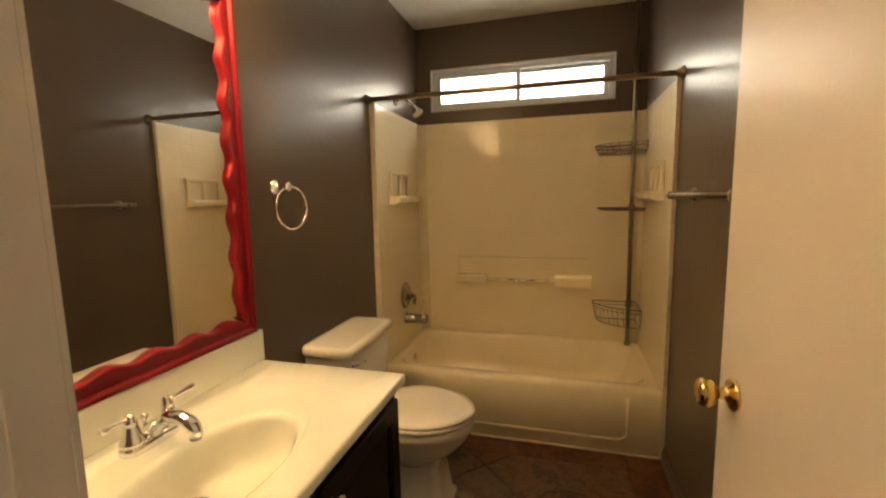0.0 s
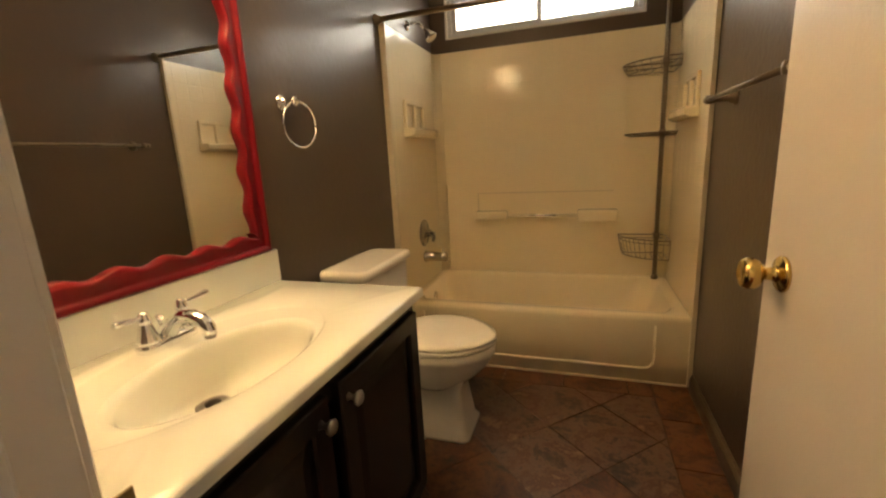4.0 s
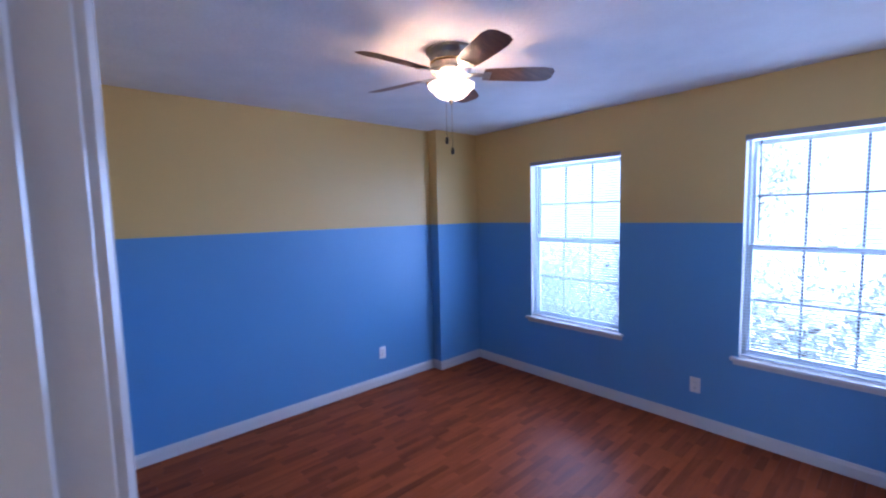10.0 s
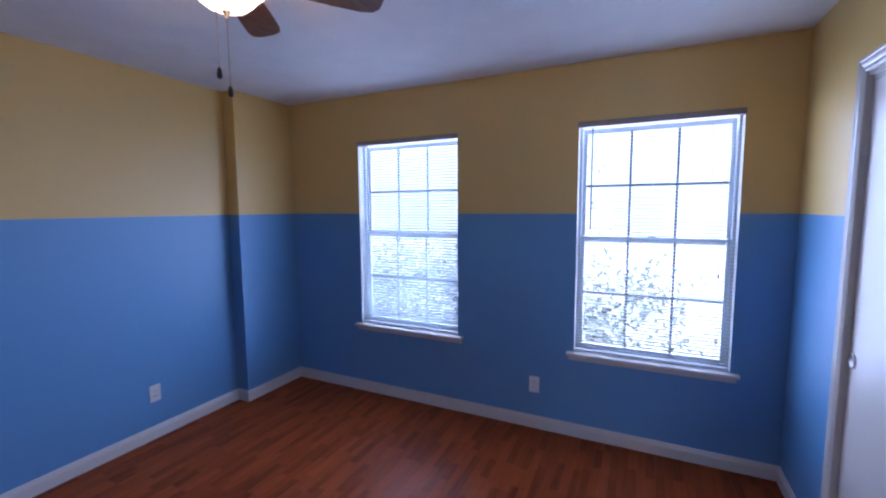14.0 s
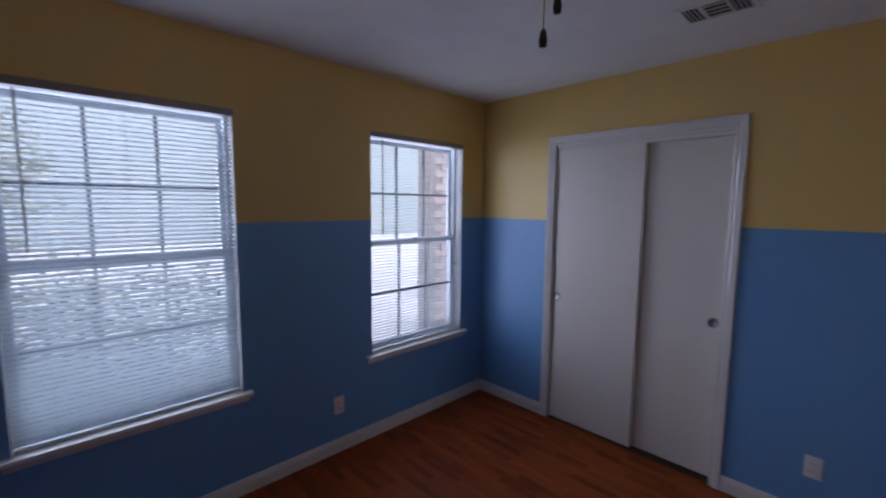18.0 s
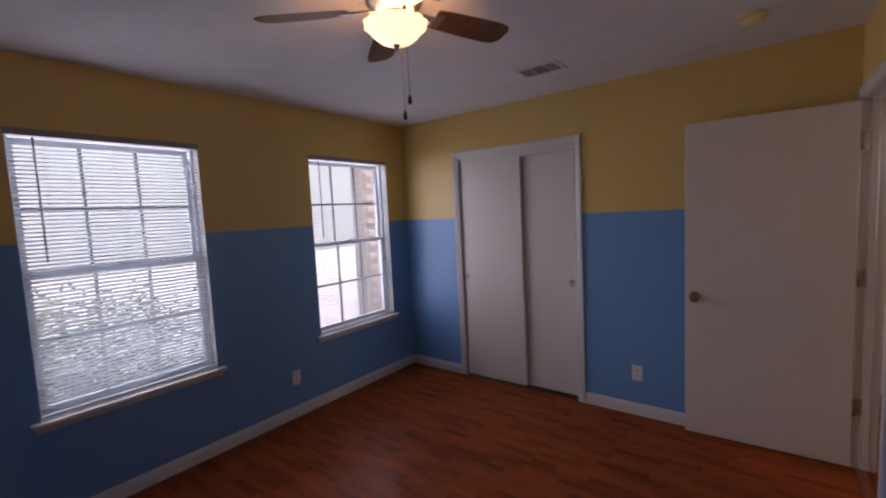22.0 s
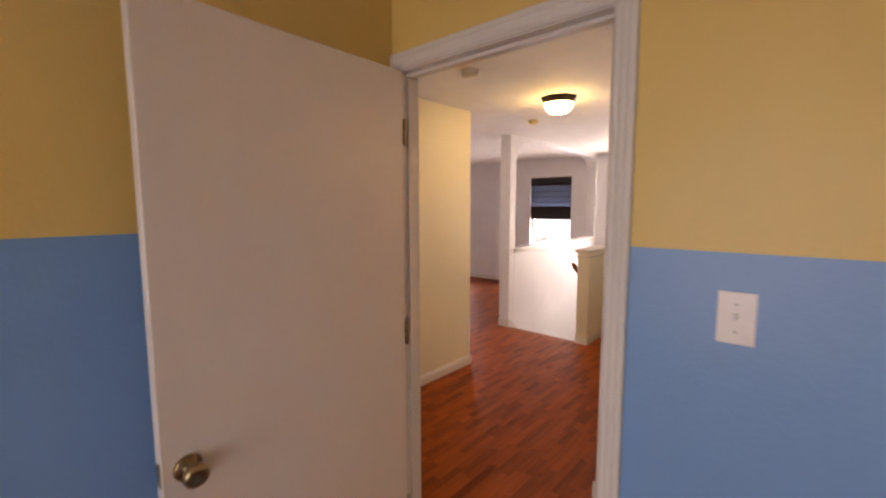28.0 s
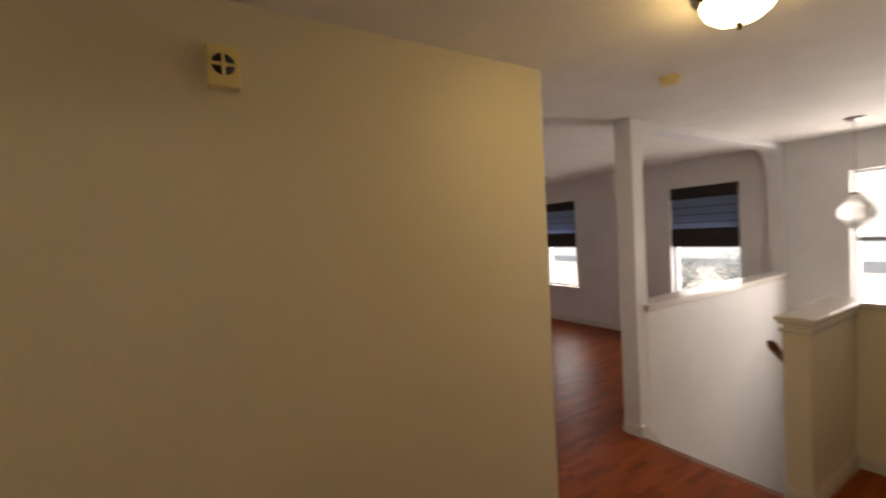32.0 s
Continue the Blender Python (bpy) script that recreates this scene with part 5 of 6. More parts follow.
# ceiling fan
FNX, FNY = 2.487, 0.715


def ceiling_fan(at, turn, label, lit=True, blades=5):
    x, y = at
    f = thing("ceiling_fan", (x, y, CEIL - 0.001), label, "ceiling fan")
    h = part("housing", lathe([(0.0, CEIL - 0.001), (0.125, CEIL - 0.001), (0.128, CEIL - 0.012), (0.112, CEIL - 0.026), (0.106, CEIL - 0.04), (0.104, CEIL - 0.085), (0.108, CEIL - 0.092), (0.10, CEIL - 0.105), (0.075, CEIL - 0.128), (0.06, CEIL - 0.135), (0.0, CEIL - 0.135)], 36, "z", (x, y, 0)), "nickel", f)
    part("band", lathe([(0.0, CEIL - 0.072), (0.1065, CEIL - 0.072), (0.1075, CEIL - 0.066), (0.1065, CEIL - 0.06), (0.0, CEIL - 0.06)], 36, "z", (x, y, 0)), "brass", h)
    part("light_fitter", lathe([(0.0, CEIL - 0.13), (0.05, CEIL - 0.13), (0.052, CEIL - 0.145), (0.03, CEIL - 0.15), (0.0, CEIL - 0.15)], 28, "z", (x, y, 0)), "nickel", f)
    zb = CEIL - 0.118
    for i in range(blades):
        a = turn + 2 * math.pi * i / blades
        pitch = Matrix.Rotation(radians(-13), 3, "X")
        own = bmesh.new()
        outl = [(0.17, -0.052), (0.22, -0.058), (0.36, -0.066), (0.47, -0.068), (0.515, -0.058), (0.535, -0.03), (0.535, 0.03), (0.515, 0.058), (0.47, 0.068), (0.36, 0.066), (0.22, 0.058), (0.17, 0.052)]
        vs = [own.verts.new(p + (0.0,)) for p in outl]
        face = own.faces.new(vs)
        bmesh.ops.solidify(own, geom=[face], thickness=0.006)
        iron = box(0.085, 0.20, -0.014, 0.014, -0.006, 0.0, 0.002, 1)
        box(0.165, 0.205, -0.035, 0.035, -0.0095, -0.0062, 0.001, 1, iron)
        for piece in (own, iron):
            bmesh.ops.rotate(piece, verts=piece.verts[:], matrix=Matrix.Rotation(a, 3, "Z") @ pitch)
            bmesh.ops.translate(piece, verts=piece.verts[:], vec=(x, y, zb))
        b = part("blade", own, "bladewood", f, "brown wooden fan blade")
        part("blade_iron", iron, "nickel", b)
    if lit:
        for i in range(3):
            a = 0.5 + 2 * math.pi * i / 3
            part("thumb_screw", lathe([(0.0, 0.0), (0.008, 0.0), (0.008, 0.012), (0, 0.013)], 12, "z", (x + 0.121 * math.cos(a), y + 0.121 * math.sin(a), CEIL - 0.172)), "brass", f)
        bowl = lathe([(0.112, CEIL - 0.168), (0.118, CEIL - 0.170), (0.117, CEIL - 0.180), (0.104, CEIL - 0.192), (0.092, CEIL - 0.202), (0.083, CEIL - 0.216), (0.064, CEIL - 0.232), (0.034, CEIL - 0.243), (0.012, CEIL - 0.246)], 72, "z", (x, y, 0), caps=False)
        for v in bowl.verts:
            dx, dy = v.co.x - x, v.co.y - y
            k = 1 + 0.035 * math.cos(12 * math.atan2(dy, dx)) * min(1, max(0, (v.co.z - CEIL + 0.246) / 0.04))
            v.co.x, v.co.y = x + dx * k, y + dy * k
        part("light_bowl", bowl, "shade_glass", f, "glowing scalloped frosted glass bowl")
        part("finial", lathe([(0.0, CEIL - 0.246), (0.014, CEIL - 0.246), (0.012, CEIL - 0.252), (0.006, CEIL - 0.258), (0.007, CEIL - 0.264), (0, CEIL - 0.267)], 16, "z", (x, y, 0)), "nickel", f)
        part("stem", tube([(x, y, CEIL - 0.14), (x, y, CEIL - 0.247)], 0.005, 8), "nickel", f)
        for dx, dy, drop in ((-0.045, -0.008, 0.437), (-0.012, -0.014, 0.488)):
            p = part("pull_chain", tube([(x + dx, y + dy, CEIL - 0.15), (x + dx, y + dy, CEIL - drop)], 0.0013, 6), "brass", f)
            part("chain_pull", lathe([(0.0, 0), (0.007, 0.002), (0.0085, 0.014), (0.006, 0.03), (0.003, 0.036), (0, 0.037)], 12, "z", (x + dx, y + dy, CEIL - drop - 0.036)), "bronze", p, "dark wooden chain pull")
    return f


ceiling_fan((FNX, FNY), radians(-38), "flush ceiling fan with a lit bowl and brown blades")

vt = thing("ceiling_register", (2.53, -0.675, CEIL), "white ceiling air register with shade painted behind its louvres", "air vent")
bm = box(2.39, 2.67, -0.78, -0.755, CEIL - 0.008, CEIL - 0.0005, 0.002, 1)
box(2.39, 2.67, -0.595, -0.57, CEIL - 0.008, CEIL - 0.0005, 0.002, 1, bm)
box(2.39, 2.412, -0.755, -0.595, CEIL - 0.008, CEIL - 0.0005, 0.002, 1, bm)
box(2.648, 2.67, -0.755, -0.595, CEIL - 0.008, CEIL - 0.0005, 0.002, 1, bm)
box(2.478, 2.486, -0.755, -0.595, CEIL - 0.008, CEIL - 0.0005, 0.001, 1, bm)
box(2.572, 2.580, -0.755, -0.595, CEIL - 0.008, CEIL - 0.0005, 0.001, 1, bm)
part("frame", bm, "plate", vt)
# Near-black sheet stands in for the shade inside the duct.
part("backing", box(2.411, 2.649, -0.756, -0.594, CEIL - 0.002, CEIL - 0.0006), "slot", vt)
for i in range(4):
    for x0 in (2.416, 2.584):
        part("louvre", box(x0 + i * 0.0165, x0 + i * 0.0165 + 0.003, -0.754, -0.596, CEIL - 0.007, CEIL - 0.003), "plate", vt)
for i in range(4):
    part("louvre", box(2.488, 2.570, -0.74 + i * 0.04, -0.737 + i * 0.04, CEIL - 0.007, CEIL - 0.003), "plate", vt)


def detector(at, r, material, label):
    x, y = at
    d = thing("smoke_detector", (x, y, CEIL), label, "smoke detector", "smoke detectors")
    part("base", lathe([(0.0, CEIL - 0.0005), (r, CEIL - 0.0005), (r, CEIL - 0.009), (r * 0.93, CEIL - 0.011), (0, CEIL - 0.011)], 32, "z", (x, y, 0)), material, d)
    part("cover", lathe([(r * 0.9, CEIL - 0.011), (r * 0.92, CEIL - 0.022), (r * 0.8, CEIL - 0.036), (r * 0.5, CEIL - 0.042), (0, CEIL - 0.043)], 32, "z", (x, y, 0)), material, d)
    part("test_button", lathe([(0.0, CEIL - 0.042), (0.009, CEIL - 0.042), (0.009, CEIL - 0.046), (0, CEIL - 0.046)], 14, "z", (x + r * 0.3, y, 0)), material, d)
    return d


detector((1.437, -0.70), 0.062, "yellowed", "yellowed round smoke detector on the bedroom ceiling")
detector((-0.22, -1.84), 0.062, "plate", "white round smoke detector near the bedroom door")
detector((-1.925, -2.335), 0.055, "yellowed", "yellowed round smoke detector on the hall ceiling")
detector((-2.9, -1.367), 0.075, "plate", "white round smoke detector over the landing")

# ---------- hall ----------
hl = thing("flush_ceiling_light", (-1.24, -1.715, CEIL), "dark bronze flush light with a glowing alabaster bowl", "ceiling lamp")
part("pan", lathe([(0.0, CEIL - 0.0005), (0.150, CEIL - 0.0005), (0.153, CEIL - 0.008), (0.145, CEIL - 0.018), (0.128, CEIL - 0.038), (0.118, CEIL - 0.05), (0, CEIL - 0.05)], 8, "z", (-1.24, -1.715, 0), smooth=False), "bronze", hl)
part("glass_bowl", lathe([(0.113, CEIL - 0.0505), (0.112, CEIL - 0.068), (0.097, CEIL - 0.094), (0.068, CEIL - 0.117), (0.03, CEIL - 0.129), (0.0, CEIL - 0.131)], 36, "z", (-1.24, -1.715, 0)), "hall_glass", hl, "glowing alabaster glass bowl")
part("finial", lathe([(0.0, CEIL - 0.13), (0.012, CEIL - 0.132), (0.013, CEIL - 0.14), (0.006, CEIL - 0.147), (0.007, CEIL - 0.153), (0, CEIL - 0.157)], 16, "z", (-1.24, -1.715, 0)), "bronze", hl)

ch = thing("door_chime", (0.265, HS, 2.21), "small beige wall chime with a round grille", "door chime")
part("case", box(0.218, 0.312, HS + 0.0005, HS + 0.04, 2.145, 2.275, 0.005, 2), "yellowed", ch)
part("grille_disc", lathe([(0.0, 0.04), (0.034, 0.04), (0.034, 0.0412), (0, 0.0412)], 28, "y", (0.265, HS, 2.215)), "slot", ch)
part("grille_bar", box(0.229, 0.301, HS + 0.0414, HS + 0.0440, 2.210, 2.220), "yellowed", ch)
part("grille_bar", box(0.260, 0.270, HS + 0.0414, HS + 0.0442, 2.179, 2.251), "yellowed", ch)
part("grille_hub", lathe([(0.0, 0.0414), (0.011, 0.0414), (0.011, 0.0448), (0, 0.0448)], 20, "y", (0.265, HS, 2.215)), "yellowed", ch)

# cupboard door in the hall's north wall
def cupboard(x0, x1, knob_x, label):
    """A closed slab door in its frame on the hall's north wall; returns the door."""
    casing("trim_cupboard", "y", HALLN, -1, x0 - 0.005, x1 + 0.005, 2.04, "white moulded trim round the cupboard door")
    cd = thing("door_cupboard", ((x0 + x1) / 2, HALLN + 0.02, 0.01), label, "door", "hall cupboard doors")
    part("door_leaf", box(x0 + 0.003, x1 - 0.003, HALLN - 0.006, HALLN + 0.029, 0.012, 2.036, 0.002, 1), "door", cd)
    part("door_knob", lathe([(r, -h) for r, h in KNOB], 28, "y", (knob_x, HALLN - 0.006, 0.915)), "brass", cd, "polished brass door knob")
    far = x0 if abs(knob_x - x1) < abs(knob_x - x0) else x1
    for z in (0.25, 1.02, 1.80):
        part("hinge", tube([(far, HALLN - 0.012, z - 0.045), (far, HALLN - 0.012, z + 0.045)], 0.007, 10), "oldbrass", cd, "tarnished brass hinge")
    return cd


cupboard(-0.81, -0.20, -0.29, "white hall cupboard door, closed, with a brass knob")
cd = cupboard(-1.54, -0.92, -0.985, "white hall cupboard door, closed, with a dark bent hook")
hk = part("closer_bracket", box(-0.985, -0.925, HALLN - 0.012, HALLN - 0.0055, 1.80, 1.93, 0.002, 1), "bronze", cd, "dark metal latch with a bent arm")
part("closer_arm", tube([(-0.95, HALLN - 0.01, 1.905), (-0.948, HALLN - 0.05, 1.91), (-0.945, HALLN - 0.105, 1.90), (-0.944, HALLN - 0.12, 1.895)], 0.007, 8), "bronze", hk)

# stair: arched half wall, low walls with caps
YA0, YA1 = -3.11, -2.965
PXA = -2.5
ar = thing("arched_half_wall", (-3.9, -3.04, 0), "white half wall with a capped sill and an arched opening above", "half wall", kind="structure")
part("post", box(PXA - 0.115, PXA, YA0, YA1, 0, CEIL - 0.001, 0.006, 2), "loft", ar)
part("low_part", box(SWX + 0.001, PXA - 0.115, YA0, YA1, -0.6, 0.985), "loft", ar)
# header with rounded lower corners
outline = [(PXA - 0.115, CEIL - 0.001), (SWX + 0.001, CEIL - 0.001), (SWX + 0.001, 1.016), (SWX + 0.075, 1.016)]
R = 0.30
for a in range(0, 91, 10):
    outline.append((SWX + 0.075 + R - R * math.cos(radians(a)), 2.08 + R * math.sin(radians(a))))
for a in range(90, -1, -10):
    outline.append((PXA - 0.135 - R + R * math.cos(radians(a)), 2.08 + R * math.sin(radians(a))))
outline += [(PXA - 0.135, 1.016), (PXA - 0.115, 1.016)]
own = bmesh.new()
face = own.faces.new([own.verts.new((px, YA0, pz)) for px, pz in outline])
ext = bmesh.ops.extrude_face_region(own, geom=[face])
bmesh.ops.translate(own, vec=(0, YA1 - YA0, 0), verts=[g for g in ext["geom"] if isinstance(g, bmesh.types.BMVert)])
bmesh.ops.recalc_face_normals(own, faces=own.faces[:])
part("arch_header", own, "loft", ar)
part("sill_cap", box(SWX + 0.001, PXA - 0.10, YA0 - 0.025, YA1 + 0.03, 0.985, 1.015, 0.006, 2), "trim", ar, "white sill cap")
part("cap_moulding", box(SWX + 0.001, PXA - 0.108, YA1, YA1 + 0.018, 0.955, 0.985, 0.006, 2), "trim", ar)
part("baseboard", sweep(BASE, [((PXA, YA1, 0), (1, 0, 0), (0, 0, 1)), ((PXA, YA0, 0), (1, 0, 0), (0, 0, 1))]), "trim", ar)
own = bmesh.new()
curl = [(PXA + 0.014, 0.0), (PXA + 0.014, 0.088)] + [(PXA - 0.03 - 0.02 * k, 0.088 - 0.03 * (1 - math.cos(math.pi * k / 6)) / 2 - 0.011 * k) for k in range(7)] + [(-2.75, -0.12), (-2.75, -0.25), (PXA - 0.1, -0.12)]
face = own.faces.new([own.verts.new((u, YA1, w)) for u, w in curl])
ext = bmesh.ops.extrude_face_region(own, geom=[face])
bmesh.ops.translate(own, vec=(0, 0.014, 0), verts=[g for g in ext["geom"] if isinstance(g, bmesh.types.BMVert)])
bmesh.ops.recalc_face_normals(own, faces=own.faces[:])
part("stair_skirt", own, "trim", ar, "curved end of the stair skirt")

lw = thing("low_stair_wall", (-2.85, -1.97, 0), "cream low wall with a moulded cap round the stairs", "half wall", kind="structure")
part("newel_wall", box(-3.26, -2.47, -2.045, -1.915, -0.6, 1.03, 0.004, 1), "cream", lw)
part("side_wall", box(-3.33, -3.21, -1.915, -0.916, -0.6, 1.03, 0.004, 1), "cream", lw)
for nm, a in (("cap", (-3.36, -2.44, -2.075, -1.885)), ("cap", (-3.36, -3.18, -1.885, -0.916))):
    cp = part(nm, box(*a, 1.052, 1.076, 0.006, 2), "trim", lw, "moulded white cap")
    part("cap_moulding", box(a[0] + 0.010, a[1] - 0.010, a[2] + 0.010, a[3] - (0.010 if a[1] > -3 else 0), 1.031, 1.0515, 0.009, 3), "trim", cp)
part("neck_moulding", box(-3.272, -2.458, -2.057, -1.903, 0.985, 1.005, 0.006, 2), "trim", lw)
part("baseboard", sweep(BASE, [((-2.47, -2.045, 0), (1, 0, 0), (0, 0, 1)), ((-2.47, -1.902, 0), (1, 0, 0), (0, 0, 1))]), "trim", lw)
part("baseboard", sweep(BASE, [((-2.46, -1.915, 0), (0, 1, 0), (0, 0, 1)), ((-3.21, -1.915, 0), (0, 1, 0), (0, 0, 1))]), "trim", lw)
part("baseboard", sweep(BASE, [((-3.21, -1.915, 0), (1, 0, 0), (0, 0, 1)), ((-3.21, HALLN, 0), (1, 0, 0), (0, 0, 1))]), "trim", lw)
hr = thing("stair_handrail", (-3.0, -2.10, 0.6), "stained wooden handrail on the low wall going down", "handrail")
part("rail", sweep([(-0.022, -0.045), (0.022, -0.045), (0.028, -0.01), (0.024, 0.03), (0.01, 0.042), (-0.01, 0.042), (-0.024, 0.03), (-0.028, -0.01)], [((-2.535, -2.115, 0.877), (0, 1, 0), (0.55, 0, 0.83)), ((-4.2, -2.115, -0.235), (0, 1, 0), (0.55, 0, 0.83))]), "handrail", hr)
part("bracket", tube([(-2.72, -2.046, 0.62), (-2.72, -2.09, 0.62), (-2.72, -2.115, 0.695)], 0.007, 8), "oldbrass", hr)

st = thing("staircase", (-3.4, -2.5, -1.0), "wooden stair going down from the landing", "stairs", kind="structure")
for i in range(9):
    xs = PXA - 0.26 * i
    part("tread", box(xs - 0.29, xs, YA1 + 0.002, -2.047, -0.185 * (i + 1) - 0.025, -0.185 * (i + 1), 0.004, 1), "carpet", st)
    part("riser", box(xs - 0.015, xs - 0.001, YA1 + 0.002, -2.047, -0.185 * (i + 1), -0.185 * i - 0.026), "trim", st)
part("nosing", box(PXA - 0.02, PXA + 0.04, YA1 + 0.002, -2.047, -0.014, 0.002, 0.005, 2), "handrail", st)

M["globe"] = mat("pale_globe_glass", (0.92, 0.92, 0.9), 0.3, vary=0.1, trans=0.45)
pe = thing("pendant_lamp", (-4.42, -2.19, CEIL), "pale glass pendant lamp hanging over the stairs", "pendant lamp")
part("canopy", lathe([(0.0, CEIL - 0.0005), (0.065, CEIL - 0.0005), (0.065, CEIL - 0.012), (0.03, CEIL - 0.03), (0, CEIL - 0.03)], 24, "z", (-4.42, -2.19, 0)), "nickel", pe)
part("chain", tube([(-4.42, -2.19, CEIL - 0.03), (-4.42, -2.19, 1.80)], 0.005, 8), "nickel", pe)
part("globe", lathe([(0.03, 1.80), (0.05, 1.775), (0.115, 1.69), (0.128, 1.645), (0.115, 1.60), (0.05, 1.53), (0.02, 1.505)], 8, "z", (-4.42, -2.19, 0), smooth=False), "globe", pe, "pale ribbed glass globe")
part("globe_cap", lathe([(0.0, 1.825), (0.03, 1.82), (0.04, 1.80), (0.02, 1.79), (0, 1.79)], 20, "z", (-4.42, -2.19, 0)), "nickel", pe)
part("bottom_finial", lathe([(0.0, 1.51), (0.022, 1.508), (0.015, 1.495), (0.0, 1.48)], 16, "z", (-4.42, -2.19, 0)), "nickel", pe)


def west_window(name, y0, y1, z0, z1, label, shade=False):
    """A tall window in the west wall, with or without a dark roman shade half drawn."""
    w = thing(name, (SWX - 0.1, (y0 + y1) / 2, z0), label, "window", kind="structure")
    xa, xb = SWX - 0.148, SWX - 0.085
    bm = box(xa, xb, y0, y0 + 0.035, z0, z1, 0.003, 1)
    box(xa, xb, y1 - 0.035, y1, z0, z1, 0.003, 1, bm)
    box(xa, xb, y0 + 0.035, y1 - 0.035, z0, z0 + 0.035, 0.003, 1, bm)
    box(xa, xb, y0 + 0.035, y1 - 0.035, z1 - 0.035, z1, 0.003, 1, bm)
    part("window_frame", bm, "vinyl", w)
    zm = (z0 + z1) / 2 + 0.03
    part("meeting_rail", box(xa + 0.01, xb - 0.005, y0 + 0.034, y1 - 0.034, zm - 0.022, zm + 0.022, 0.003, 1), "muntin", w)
    for a, b in ((z0 + 0.03, zm - 0.02), (zm + 0.02, z1 - 0.03)):
        part("pane", box(xa + 0.03, xa + 0.034, y0 + 0.03, y1 - 0.03, a, b), "glass", w).visible_shadow = False
    part("window_sill", box(SWX - 0.086, SWX + 0.03, y0 - 0.03, y1 + 0.03, z0 - 0.02, z0 + 0.002, 0.005, 2), "trim", w)
    if shade:
        s = thing("roman_shade", (SWX - 0.02, (y0 + y1) / 2, z1), "dark fabric roman shade half drawn over the window", "window shade", "roman shades")
        ys, ye = y0 + 0.008, y1 - 0.008
        part("valance", box(SWX - 0.034, SWX - 0.002, ys, ye, z1 - 0.15, z1 + 0.02, 0.006, 2), "shadecloth", s)
        part("sheer_panel", box(SWX - 0.030, SWX - 0.027, ys - 0.003, ye + 0.003, z1 - 0.55, z1 - 0.149), "shadesheer", s, "thin grey sheer panel")
        for k in range(3):
            part("fold_rod", box(SWX - 0.027, SWX - 0.022, ys, ye, z1 - 0.27 - 0.1 * k, z1 - 0.262 - 0.1 * k, 0.002, 1), "shadecloth", s)
        bm = box(SWX - 0.036, SWX - 0.004, ys, ye, z1 - 0.66, z1 - 0.545, 0.008, 2)
        box(SWX - 0.040, SWX - 0.010, ys, ye, z1 - 0.74, z1 - 0.655, 0.008, 2, bm)
        box(SWX - 0.038, SWX - 0.014, ys, ye, z1 - 0.79, z1 - 0.735, 0.008, 2, bm)
        part("folded_hem", bm, "shadecloth", s, "stacked folds at the hem")
    return w


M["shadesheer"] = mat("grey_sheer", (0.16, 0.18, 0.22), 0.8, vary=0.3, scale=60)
_n, _l = M["shadesheer"].node_tree.nodes, M["shadesheer"].node_tree.links.new
_t, _m = _n.new("ShaderNodeBsdfTranslucent"), _n.new("ShaderNodeMixShader")
_t.inputs[0].default_value, _m.inputs[0].default_value = (0.20, 0.24, 0.32, 1), 0.6
_l(_n["Principled BSDF"].outputs[0], _m.inputs[1])
_l(_t.outputs[0], _m.inputs[2])
_l(_m.outputs[0], _n["Material Output"].inputs[0])
west_window("window_4", *L1, 0.62, 2.09, "white loft window with a dark roman shade", True)
west_window("window_5", *L2, 0.62, 2.09, "white loft window with a dark roman shade", True)
west_window("window_6", -2.44, -1.58, 0.62, 2.07, "bright bare window over the stairs")
ceiling_fan((-3.4, -5.3), 0.3, "dark ceiling fan in the loft", lit=False)

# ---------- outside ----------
solo("ground", box(-160, 160, -160, 160, -3.3, -3.2), "grass", "flat pale ground round the house, glare put into its colour", "ground", kind="structure")


# Glowing sheet: haze and sky brightness put into emission, changing with height.
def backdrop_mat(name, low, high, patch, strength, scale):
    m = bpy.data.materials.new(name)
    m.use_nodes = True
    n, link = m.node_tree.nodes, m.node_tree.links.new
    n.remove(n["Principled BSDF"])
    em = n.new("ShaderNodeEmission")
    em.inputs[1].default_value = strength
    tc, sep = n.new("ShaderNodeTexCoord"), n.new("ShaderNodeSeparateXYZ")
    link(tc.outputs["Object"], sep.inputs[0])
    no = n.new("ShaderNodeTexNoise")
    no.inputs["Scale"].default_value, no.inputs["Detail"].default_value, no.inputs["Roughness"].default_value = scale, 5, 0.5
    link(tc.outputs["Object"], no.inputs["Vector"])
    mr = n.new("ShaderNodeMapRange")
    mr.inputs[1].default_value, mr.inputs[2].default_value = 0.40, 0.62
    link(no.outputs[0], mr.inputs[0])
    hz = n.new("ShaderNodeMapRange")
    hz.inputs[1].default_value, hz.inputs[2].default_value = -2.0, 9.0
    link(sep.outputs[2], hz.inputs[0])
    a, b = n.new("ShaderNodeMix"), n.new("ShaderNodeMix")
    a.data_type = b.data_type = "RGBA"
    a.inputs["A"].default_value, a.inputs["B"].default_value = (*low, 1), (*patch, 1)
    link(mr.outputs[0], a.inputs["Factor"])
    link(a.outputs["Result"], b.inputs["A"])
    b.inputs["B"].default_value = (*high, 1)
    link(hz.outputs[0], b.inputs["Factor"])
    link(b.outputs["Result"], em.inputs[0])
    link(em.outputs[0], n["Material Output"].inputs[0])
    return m


